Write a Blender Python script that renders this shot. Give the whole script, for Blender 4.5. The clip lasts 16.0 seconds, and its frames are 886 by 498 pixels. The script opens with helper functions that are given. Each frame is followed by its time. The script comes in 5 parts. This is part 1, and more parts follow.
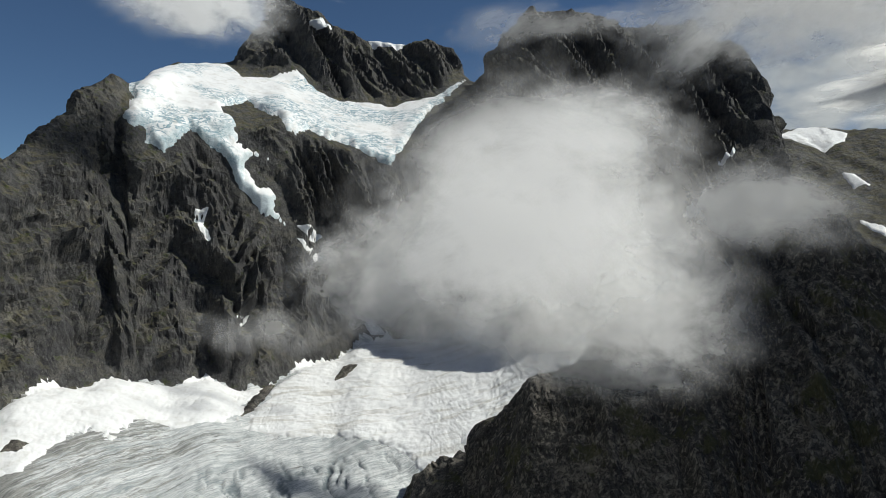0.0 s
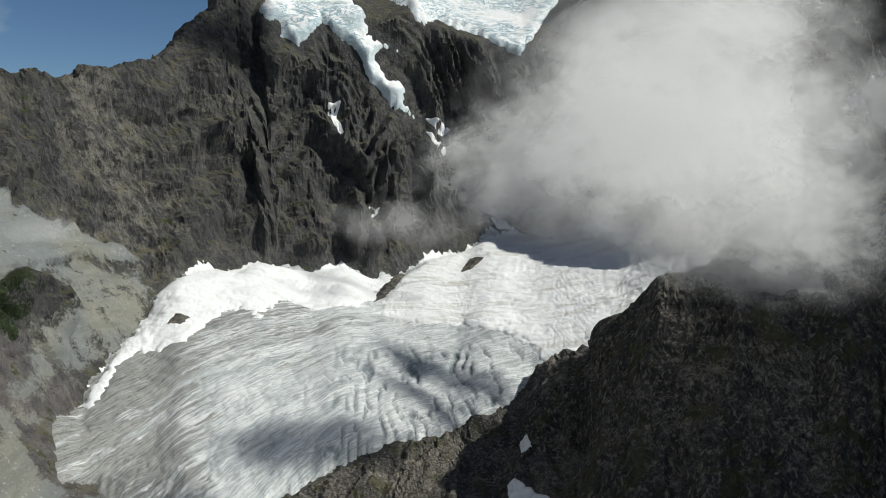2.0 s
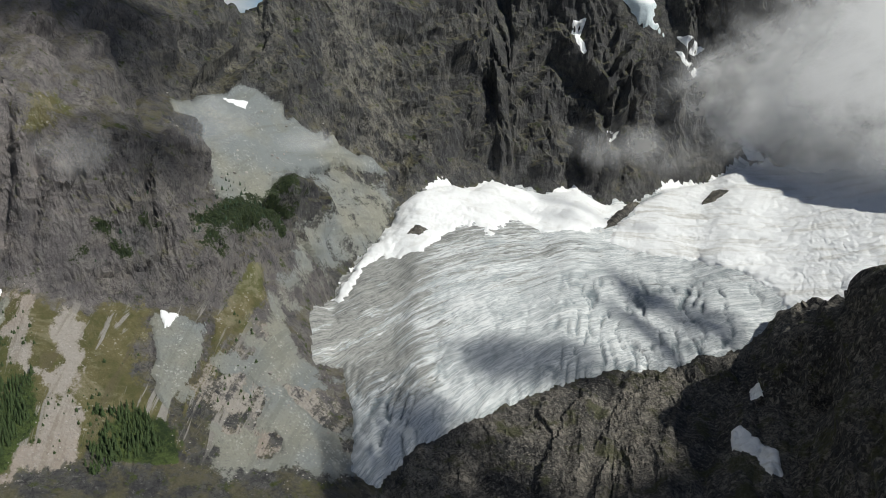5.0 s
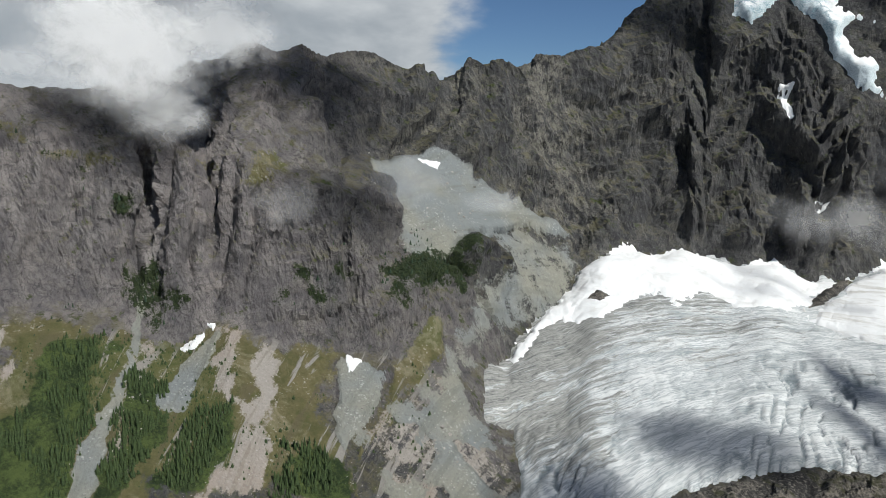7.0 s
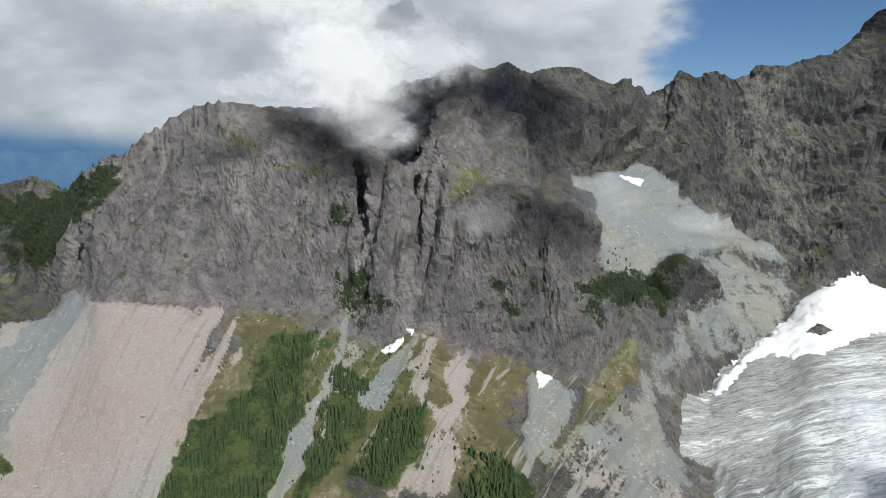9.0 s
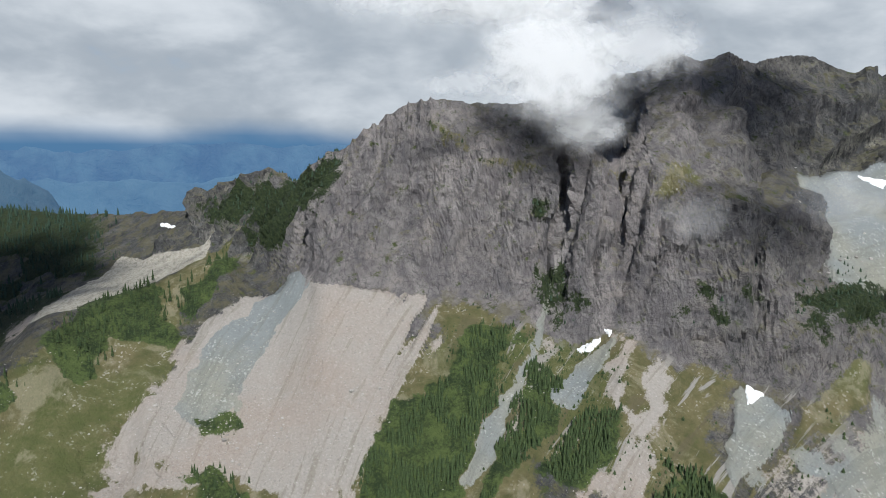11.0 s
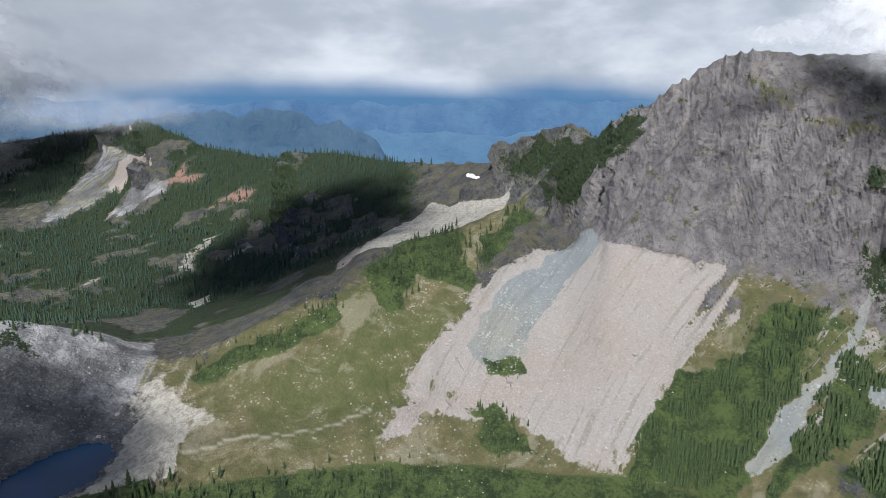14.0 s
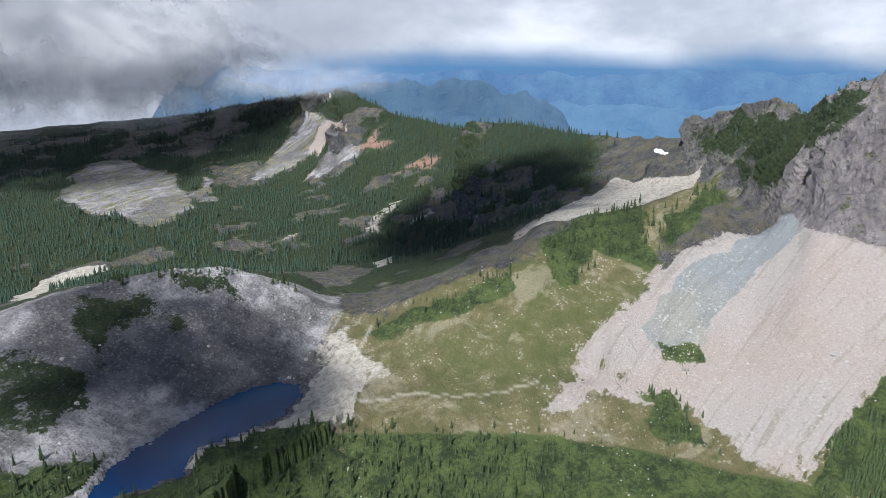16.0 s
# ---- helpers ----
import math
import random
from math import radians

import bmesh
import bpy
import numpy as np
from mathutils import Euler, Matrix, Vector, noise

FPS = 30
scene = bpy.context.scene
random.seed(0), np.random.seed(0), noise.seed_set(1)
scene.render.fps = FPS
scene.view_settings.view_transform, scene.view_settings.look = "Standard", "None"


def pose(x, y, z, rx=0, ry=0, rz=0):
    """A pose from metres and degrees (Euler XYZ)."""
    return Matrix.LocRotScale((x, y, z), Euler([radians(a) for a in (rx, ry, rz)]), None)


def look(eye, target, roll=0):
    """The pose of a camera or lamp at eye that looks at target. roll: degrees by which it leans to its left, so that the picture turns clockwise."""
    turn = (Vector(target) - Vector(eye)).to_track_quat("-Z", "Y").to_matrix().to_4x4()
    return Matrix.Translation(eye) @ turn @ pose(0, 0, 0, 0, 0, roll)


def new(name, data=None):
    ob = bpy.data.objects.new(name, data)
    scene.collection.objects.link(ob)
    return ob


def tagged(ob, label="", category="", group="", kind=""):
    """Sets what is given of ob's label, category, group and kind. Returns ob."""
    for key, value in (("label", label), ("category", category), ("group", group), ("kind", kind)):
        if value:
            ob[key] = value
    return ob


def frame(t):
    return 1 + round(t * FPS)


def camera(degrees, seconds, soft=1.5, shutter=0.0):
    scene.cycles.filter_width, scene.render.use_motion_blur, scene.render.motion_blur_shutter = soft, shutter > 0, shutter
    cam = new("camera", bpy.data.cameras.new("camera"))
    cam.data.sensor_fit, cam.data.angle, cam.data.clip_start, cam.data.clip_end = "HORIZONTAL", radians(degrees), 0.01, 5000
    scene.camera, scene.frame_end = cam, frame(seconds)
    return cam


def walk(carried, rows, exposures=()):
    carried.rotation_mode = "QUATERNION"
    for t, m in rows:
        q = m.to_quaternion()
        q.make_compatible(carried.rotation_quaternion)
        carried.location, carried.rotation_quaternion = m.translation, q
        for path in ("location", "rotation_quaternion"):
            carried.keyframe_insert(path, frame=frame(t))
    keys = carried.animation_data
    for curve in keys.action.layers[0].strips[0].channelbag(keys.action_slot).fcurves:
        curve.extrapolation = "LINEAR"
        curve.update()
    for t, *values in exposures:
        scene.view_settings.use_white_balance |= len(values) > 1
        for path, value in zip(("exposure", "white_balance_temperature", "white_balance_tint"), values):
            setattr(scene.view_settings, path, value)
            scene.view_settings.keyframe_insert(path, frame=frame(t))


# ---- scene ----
# ---- camera ----
EYE = (0.0, 0.0, 290.0)          # metres; the tarn lies at height 0
cam = camera(64.21, 16.0, soft=0.7)
ROWS = [
    (0.0, -0.00, -0.00, -0.08),
    (0.5, 2.47, -2.07, -0.12),
    (1.0, 4.99, -4.23, -0.20),
    (1.5, 7.62, -6.39, -0.26),
    (2.0, 10.29, -8.59, -0.34),
    (2.5, 12.96, -10.77, -0.43),
    (3.0, 15.77, -12.93, -0.50),
    (3.5, 18.90, -15.05, -0.53),
    (4.2, 23.53, -16.36, -0.58),
    (4.8, 27.80, -15.51, -0.62),
    (5.4, 32.23, -13.75, -0.69),
    (6.0, 36.72, -11.94, -0.79),
    (6.5, 40.45, -10.64, -0.89),
    (7.0, 44.23, -10.23, -0.93),
    (7.5, 48.17, -10.16, -0.88),
    (8.0, 52.19, -9.28, -0.90),
    (8.5, 56.22, -9.15, -0.90),
    (9.0, 60.27, -9.24, -0.91),
    (9.8, 66.79, -9.34, -0.88),
    (10.6, 73.35, -9.56, -0.83),
    (11.5, 80.60, -10.33, -0.78),
    (12.0, 84.56, -10.98, -0.77),
    (12.5, 88.51, -11.70, -0.74),
    (13.0, 92.48, -12.35, -0.72),
    (13.5, 96.49, -12.98, -0.63),
    (14.0, 100.48, -13.60, -0.60),
    (14.5, 104.44, -14.19, -0.50),
    (15.0, 108.30, -14.79, -0.53),
    (15.5, 111.94, -15.38, -0.53),
    (16.0, 115.21, -16.03, -0.48),
]
walk(cam, [(t, pose(*EYE, 90 + pitch, roll, yaw)) for t, yaw, pitch, roll in ROWS],
     exposures=[(0.0, -0.1, 6500, 4), (3.5, -0.08, 6500, 4), (6.5, 0.0, 6350, 6), (9.0, 0.3, 6200, 6), (12.5, 0.34, 6050, 8), (16.0, 0.8, 5950, 11)])

# ---- daylight ----
SUN_BEARING, SUN_HEIGHT = 271.0, 47.0     # degrees left of the first view, degrees up
sun_way = Vector((-math.sin(radians(SUN_BEARING)) * math.cos(radians(SUN_HEIGHT)),
                  math.cos(radians(SUN_BEARING)) * math.cos(radians(SUN_HEIGHT)), math.sin(radians(SUN_HEIGHT))))
sun = new("sun", bpy.data.lights.new("sun", "SUN"))
sun.data.energy, sun.data.angle, sun.data.color = 4.6, radians(0.6), (1.0, 0.96, 0.90)
sun.matrix_world = look(sun_way * 3000, (0, 0, 0))
world = bpy.data.worlds.new("sky")
scene.world = world
world.use_nodes = True
wn = world.node_tree
wn.nodes.clear()
sky = wn.nodes.new("ShaderNodeTexSky")
sky.sky_type, sky.sun_disc = "NISHITA", False
sky.sun_elevation, sky.sun_rotation = radians(SUN_HEIGHT), math.atan2(sun_way.x, sun_way.y)
sky.altitude, sky.air_density, sky.dust_density, sky.ozone_density = 3000, 1.0, 0.0, 6.0
wbg, wout = wn.nodes.new("ShaderNodeBackground"), wn.nodes.new("ShaderNodeOutputWorld")
wbg.inputs["Strength"].default_value = 0.06
wn.links.new(sky.outputs[0], wbg.inputs[0])
wn.links.new(wbg.outputs[0], wout.inputs[0])


# ---- numbers in bulk: smooth noise ----
def hashed(i, j, k, seed):
    n = (i * 374761393 + j * 668265263 + k * 2147483647 + seed * 974634777) & 0xFFFFFFFF
    n = ((n ^ (n >> 13)) * 1274126177) & 0xFFFFFFFF
    return ((n ^ (n >> 16)) & 0xFFFF) / 65535.0


def vnoise(x, y, z, seed=0, hard=False):
    """Value noise in 0..1 on arrays; hard: with straight facets."""
    x, y, z = np.broadcast_arrays(np.asarray(x, float), np.asarray(y, float), np.asarray(z, float))
    i, j, k = (np.floor(v).astype(np.int64) for v in (x, y, z))
    u, v, w = x - i, y - j, z - k
    if not hard:
        u, v, w = (a * a * a * (a * (a * 6 - 15) + 10) for a in (u, v, w))
    total = 0
    for a in (0, 1):
        for b in (0, 1):
            for c in (0, 1):
                total = total + hashed(i + a, j + b, k + c, seed) * (u if a else 1 - u) * (v if b else 1 - v) * (w if c else 1 - w)
    return total


def fbm(x, y, z, octaves=4, seed=0, gain=0.5):
    total, amp, norm, s = 0, 1.0, 0.0, 1.0
    for o in range(octaves):
        total = total + amp * (vnoise(x * s, y * s, z * s, seed + o * 17) - 0.5)
        norm, amp, s = norm + amp, amp * gain, s * 2.03
    return 2 * total / norm


def ridged(x, y, z, octaves=4, seed=0, gain=0.55):
    total, amp, norm, s = 0, 1.0, 0.0, 1.0
    for o in range(octaves):
        total = total + amp * (1 - 2 * np.abs(2 * vnoise(x * s, y * s, z * s, seed + o * 13) - 1))
        norm, amp, s = norm + amp, amp * gain, s * 2.07
    return total / norm


def crags(x, y, z, octaves=3, seed=0, gain=0.55):
    """Angular relief, of facets and sharp notches."""
    total, amp, norm = 0, 1.0, 0.0
    for o in range(octaves):
        c, s = math.cos(0.7 + o), math.sin(0.7 + o)
        total = total + amp * (1 - 2 * np.abs(2 * vnoise(c * x - s * z, y + 0.3 * x, s * x + c * z, seed + 19 * o, True) - 1))
        norm, amp = norm + amp, amp * gain
        x, y, z = x * 2.1, y * 2.1, z * 2.1
    return total / norm


def smooth(a, b, x):
    t = np.clip((x - a) / (b - a), 0, 1)
    return t * t * (3 - 2 * t)


# ---- relief: lines of the land round the station, as (bearing, distance, angle up from eye height) ----
def line(rows):
    rows = sorted(rows)
    return [np.array(c, float) for c in zip(*rows)]


# lines that run all the way round
SUMMITS = [(27.6, 1541, 10.1), (26.4, 1570, 11.6), (25.3, 1592, 13.1), (24.6, 1624, 12.9), (23.5, 1712, 11.9), (22.4, 1841, 12.9), (20.8, 2005, 14.1), (19.6, 2100, 13.8), (16.4, 2197, 14.3), (15.8, 2228, 15.7), (13.7, 2250, 18.6), (12.4, 2250, 19.2), (10.2, 2250, 18.3), (8.4, 2250, 17.4), (6.1, 2250, 16.4), (3.2, 2203, 16.3), (1.1, 2150, 16.8), (-0.7, 2150, 15.7), (-1.9, 2100, 13.8), (-3, 1850, 13.9), (-4.8, 1741, 17.3), (-6.4, 1717, 18.7), (-9.8, 1704, 18.6), (-12.4, 1700, 18.2), (-14.2, 1700, 17.1), (-18.4, 1700, 17)]
TOOTHED_RIDGE = [(81.1, 830, 1), (79.3, 831, 2.1), (77.1, 836, 2.4), (74.6, 849, 2), (71, 866, 2), (66, 899, 3.2), (62, 935, 4.3), (60.5, 950, 4.9), (58.8, 966, 6), (57, 983, 5.1), (55.2, 1000, 5.9), (53.6, 1033, 5.1), (52.3, 1060, 5.4), (50, 1108, 5.6), (48.2, 1129, 4.5), (46, 1153, 4.1), (44.7, 1167, 3.2), (43.7, 1174, 3.4), (43, 1177, 4.5), (42.3, 1181, 5.2), (41, 1193, 4.5), (39.8, 1204, 5.3), (38.4, 1217, 4.4), (37, 1230, 5.7), (35.3, 1271, 5.2), (33.4, 1316, 6.1), (32, 1350, 6.2), (30.1, 1445, 8.1)]
ARETE = [(84.2, 838, -1.5), (85.5, 860, -1.9), (87.7, 903, -3.9), (88.6, 917, -4.4), (90.2, 940, -3.2), (92.3, 959, -3.7), (94.5, 998, -4.6), (95.9, 1046, -6.5), (98.6, 1110, -6.6)]
ROUND_ABOUT = [(-40, 1900, 7), (-33, 1900, 8.2), (-28, 1900, 8.7), (-25.2, 1850, 8.8), (-24.2, 1780, 10.5), (-23, 1700, 14.6), (81.7, 830, 0.3), (104, 1250, -6.6), (109, 1400, -5.8), (112.5, 1500, -5.7), (113.5, 1550, -6.3), (119, 1750, -5.2), (123, 1900, -3.2), (128, 2300, -4), (135, 2600, -5), (150, 2800, -6), (180, 2600, -7), (220, 2000, -4), (270, 1900, 2), (320, 1900, 7)]
SKYLINE = line(SUMMITS + TOOTHED_RIDGE + ARETE + ROUND_ABOUT)
HEADWALL_FOOT = [(-40, 1050, -6), (-24, 1050, -5), (-10, 1100, -6), (-4, 1350, -7), (2.9, 1480, -7.2), (6.6, 1430, -7.9), (8.4, 1390, -9), (11.9, 1330, -9.7), (14.1, 1260, -11), (16.2, 1240, -11.2), (18.3, 1260, -10.1), (21.2, 1230, -10.6), (25.4, 1220, -9.5), (28.3, 1170, -10), (31, 1130, -10.4), (33, 1090, -11.8), (35.3, 960, -15), (36.7, 905, -16.7), (38.6, 840, -18.8), (41, 765, -19.6), (44, 720, -18.8), (48, 700, -18.9), (52.7, 700, -18.3)]
WALL_FOOT = [(57.1, 700, -17.6), (59.5, 705, -16.5), (61.2, 712, -15), (62.6, 712, -15.5), (65.2, 708, -17.2), (67, 712, -16.8), (68.2, 720, -15.3), (69.8, 728, -14), (73.3, 735, -13.5), (74.2, 737, -12.9), (77.8, 735, -13.4), (80.6, 728, -13.4), (83.8, 728, -13), (86.2, 736, -12.7), (86.9, 760, -11.7), (88, 790, -11.2), (90.2, 815, -11.9), (92.3, 840, -11.1)]
VALLEY_FOOT = [(96, 905, -10), (99, 960, -10.6), (105, 1010, -11.5), (110, 1040, -13.3), (115, 1050, -15.3), (122, 1060, -16.8), (130, 1080, -17.3), (137, 1120, -16.8), (150, 1200, -17), (180, 900, -18), (270, 900, -14), (320, 1000, -8)]
FOOT = line(HEADWALL_FOOT + WALL_FOOT + VALLEY_FOOT)
APRON = line([(-40, 430, -33), (-10, 430, -33.5), (2, 480, -34), (10, 500, -34), (20, 520, -34), (30, 535, -34.5), (36, 545, -34), (38, 570, -31.5), (42, 575, -29.5), (50, 560, -29.5), (60, 545, -29),
              (68.6, 540, -27.6), (74.4, 520, -30), (80, 510, -30.4), (85.3, 510, -30.5), (92.3, 550, -27.7), (100, 545, -27.8), (106, 530, -28.8), (115, 545, -28),
              (124, 545, -27.8), (130, 515, -29.2), (136, 490, -30.4), (143, 468, -31.6), (150, 450, -32.6), (180, 480, -31), (270, 480, -31), (320, 450, -32)])
# lines that begin and end on the slopes of the others
LIP = line([(-6, 1560, 10.5), (-3, 1560, 9.5), (0, 1560, 8), (4.3, 1540, 7.2), (8.4, 1530, 8.1), (11.9, 1530, 9.2), (12.8, 1540, 9.9), (15, 1540, 9.3), (17.5, 1530, 9.6),
            (20, 1500, 9), (22.6, 1480, 8.2), (24.5, 1470, 9.6), (26, 1480, 9)])
SHELF = line([(-5, 1900, 13.8), (-2, 1950, 13.2), (0.7, 1950, 12.2), (4.3, 1940, 11.5), (8.4, 1940, 11.7), (12.8, 1960, 13), (17, 1980, 13.6), (20, 1880, 13.3), (22.5, 1650, 12.2), (24.5, 1560, 12.2)])
NEAR_RIDGE = line([(-70, 700, -8), (-40, 700, -4), (-32.1, 700, -0.8), (-29.8, 720, 1.6), (-28.4, 740, 3.6), (-26.2, 740, 2.6), (-22.4, 720, -1.5), (-18.4, 680, -5), (-14, 650, -7.2), (-9.8, 640, -9.2),
                   (-7.2, 640, -10.4), (-5.7, 660, -12.7), (-3.5, 680, -14.3), (-2.6, 690, -15.6), (-1.3, 700, -17.5), (0.4, 720, -19.8), (3, 740, -21.6)])
NEAR_BACK = line([(-75, 900, -15), (-30, 900, -13), (-15, 860, -15.5), (-7, 850, -16.2), (-3, 860, -16.6), (1, 880, -17.2), (4, 900, -17.2), (10, 930, -16.4)])
BENCH = line([(-2, 640, -24), (3, 660, -25.2), (8.7, 700, -24.8), (13.6, 700, -25), (19, 650, -26.8), (27, 605, -29.8), (31, 580, -31.4), (35, 555, -33.7)])
LEDGE = line([(31, 1160, -9.6), (35, 1100, -9.2), (38.7, 1010, -8.8), (41.9, 900, -10.2), (44.7, 830, -11), (48, 800, -9.8), (50.7, 780, -6.4), (55.2, 775, -5.4), (57.4, 772, -4.4), (58.6, 768, -2.9), (60.2, 768, -2.5), (61.6, 775, -4), (62.4, 790, -5.4), (63.2, 775, -2.8), (64.9, 772, -1.9), (65.8, 778, -2.6), (66.6, 800, -5), (67.4, 790, -3),
              (69.8, 790, -2.4), (73, 795, -1.2), (76, 800, -0.5), (80, 800, -1.8), (84, 800, -3.6), (85.6, 798, -4.4), (86.6, 790, -6.5), (87.3, 800, -8.5)])
CIRQUE = line([(30, 1200, -8), (36.1, 1130, -6.2), (40.2, 1080, -4.4), (43.4, 1040, -3.2), (48, 990, -2.9), (51, 950, -2.6), (54, 900, -2.2)])
GRASS_RIDGE = line([(92, 840, -9.9), (96.4, 850, -10.9), (98.9, 830, -11.9), (102.3, 790, -13), (106.8, 750, -14.1), (109.5, 715, -16.7), (112.4, 695, -17.9), (116.2, 680, -19.3), (120, 670, -21),
                    (123, 675, -21.2), (125.4, 690, -20.4), (127.6, 700, -19), (130.8, 710, -17.6), (133, 715, -16.8), (137.6, 715, -16.6), (141.3, 710, -17), (145.2, 700, -17.5), (150, 690, -18.6),
                    (165, 650, -24)])
KNOLL_FOOT = line([(100, 600, -25.4), (106, 590, -25.6), (112, 585, -26), (118, 590, -25.6), (124, 620, -24.2), (127, 618, -25), (131.3, 606, -25.3), (136.9, 572, -26.7), (142.7, 538, -28.1), (147.2, 495, -30.1), (152, 480, -31)])
FAR_VALLEY = line([(112, 1250, -11.5), (118, 1350, -11.8), (124, 1500, -11.3), (130, 1600, -11.2), (137, 1700, -10.6), (144, 1700, -11), (152, 1700, -12), (165, 1500, -13)])
ENDS = {id(LEDGE): (2.2, 0.5), id(NEAR_RIDGE): (2.2, 1.5), id(NEAR_BACK): (2.2, 8.0)}
PARTIAL = [LIP, SHELF, BENCH, NEAR_BACK, NEAR_RIDGE, LEDGE, CIRQUE, GRASS_RIDGE, KNOLL_FOOT, FAR_VALLEY]


def along(rows, az, blur):
    """Distance and height of a line at bearings, its corners rounded over some degrees."""
    r = sum(np.interp(az + d * blur, rows[0], rows[1]) for d in (-1, -0.6, -0.2, 0.2, 0.6, 1)) / 6
    e = sum(np.interp(az + d * blur, rows[0], rows[2]) for d in (-1, -0.6, -0.2, 0.2, 0.6, 1)) / 6
    return r, EYE[2] + r * np.tan(np.radians(e))


def profiles(az):
    """The land's height on a fan of bearings: distances R (n) and heights Z (len(az), n), before its fine relief."""
    wrap = lambda rows: [np.concatenate([rows[0][-3:] - 360, rows[0], rows[0][:3] + 360])] + [np.concatenate([c[-3:], c, c[:3]]) for c in rows[1:]]
    R = np.concatenate([np.arange(0, 420, 12.0), np.arange(420, 1300, 2.5), np.arange(1300, 2500, 5.0), np.geomspace(2500, 4800, 60)])
    az = np.where(az < -40, az + 360, az)
    rf, zf = along(wrap(FOOT), az, 0.5)
    ra, za = along(wrap(APRON), az, 2.0)
    rs, zs = along(wrap(SKYLINE), az, 0.25)
    extra = [along(rows, az, 0.3) for rows in PARTIAL]
    Z = np.zeros((len(az), len(R)))
    for n, here in enumerate(az):
        near = -90.0
        r = [0, 300, ra[n], rf[n], rs[n], rs[n] + 260, rs[n] + 900, 4800]
        z = [near, near, za[n], zf[n], zs[n], zs[n] - 0.42 * (zs[n] + 120), -150, -260]
        for rows, (er, ez) in zip(PARTIAL, extra):
            first, last = rows[0][0], rows[0][-1]
            where = here - 360 if here - 360 > first else here
            if first < where < last:
                one, two = ENDS.get(id(rows), (2.2, 2.2))
                edge = min(1.0, (where - first) / one, (last - where) / two)
                edge = edge * edge * (3 - 2 * edge)
                x = er[n] if where == here else np.interp(where, rows[0], rows[1])
                y = ez[n] if where == here else EYE[2] + x * math.tan(radians(np.interp(where, rows[0], rows[2])))
                base = np.interp(x, r, z)
                order = int(np.searchsorted(r, x))
                r.insert(order, x)
                z.insert(order, base + (y - base) * edge)
        Z[n] = np.interp(R, r, z)
    return R, Z


# ---- materials ----
class Nodes:
    """A node material in the making."""

    def __init__(self, name):
        self.m = bpy.data.materials.new(name)
        self.m.use_nodes = True
        self.t = self.m.node_tree
        self.t.nodes.clear()
        self.out = self.add("ShaderNodeOutputMaterial")
        self.pos = self.add("ShaderNodeNewGeometry").outputs["Position"]

    def add(self, kind, **values):
        n = self.t.nodes.new(kind)
        for k, v in values.items():
            if k == "operation":
                n.operation = v
            elif k == "data_type":
                n.data_type = v
            elif k == "blend_type":
                n.blend_type = v
            else:
                self.put(n.inputs[k], v)
        return n

    def put(self, socket, v):
        if isinstance(v, bpy.types.NodeSocket):
            self.t.links.new(v, socket)
        else:
            socket.default_value = v

    def maths(self, op, a, b=0.0, clamp=False):
        n = self.t.nodes.new("ShaderNodeMath")
        n.operation, n.use_clamp = op, clamp
        self.put(n.inputs[0], a), self.put(n.inputs[1], b)
        return n.outputs[0]

    def scaled(self, x, y, z, vec=None):
        n = self.t.nodes.new("ShaderNodeVectorMath")
        n.operation = "MULTIPLY"
        self.put(n.inputs[0], vec or self.pos), self.put(n.inputs[1], (x, y, z))
        return n.outputs[0]

    def noise(self, scale, detail=4.0, rough=0.55, vec=None, warp=0.0):
        n = self.t.nodes.new("ShaderNodeTexNoise")
        self.put(n.inputs["Vector"], vec or self.pos)
        n.inputs["Scale"].default_value, n.inputs["Detail"].default_value = scale, detail
        n.inputs["Roughness"].default_value, n.inputs["Distortion"].default_value = rough, warp
        return n.outputs["Fac"]

    def step(self, v, lo, hi, a=0.0, b=1.0):
        n = self.t.nodes.new("ShaderNodeMapRange")
        n.interpolation_type = "SMOOTHSTEP"
        for k, x in zip(("Value", "From Min", "From Max", "To Min", "To Max"), (v, lo, hi, a, b)):
            self.put(n.inputs[k], x)
        return n.outputs[0]

    def mix(self, f, a, b, how="MIX"):
        n = self.t.nodes.new("ShaderNodeMix")
        n.data_type, n.blend_type = "RGBA", how
        ins = [s for s in n.inputs if s.enabled]
        for s, v in zip(ins, (f, a, b)):
            self.put(s, (*v, 1.0) if isinstance(v, tuple) and len(v) == 3 else v)
        return [s for s in n.outputs if s.enabled][0]

    def attribute(self, name):
        n = self.t.nodes.new("ShaderNodeAttribute")
        n.attribute_name = name
        sep = self.t.nodes.new("ShaderNodeSeparateColor")
        self.t.links.new(n.outputs["Color"], sep.inputs[0])
        return [*sep.outputs, n.outputs["Alpha"]], n.outputs["Fac"]

    def bump(self, height, strength, distance):
        n = self.t.nodes.new("ShaderNodeBump")
        n.inputs["Strength"].default_value, n.inputs["Distance"].default_value = strength, distance
        self.put(n.inputs["Height"], height)
        return n.outputs[0]

    def surface(self, colour, rough=0.9, normal=None, **more):
        b = self.add("ShaderNodeBsdfPrincipled", **{"Base Color": colour, "Roughness": rough, "Specular IOR Level": 0.25})
        for k, v in more.items():
            self.put(b.inputs[k.replace("_", " ")], v)
        if normal is not None:
            self.put(b.inputs["Normal"], normal)
        self.t.links.new(b.outputs[0], self.out.inputs[0])
        return self.m


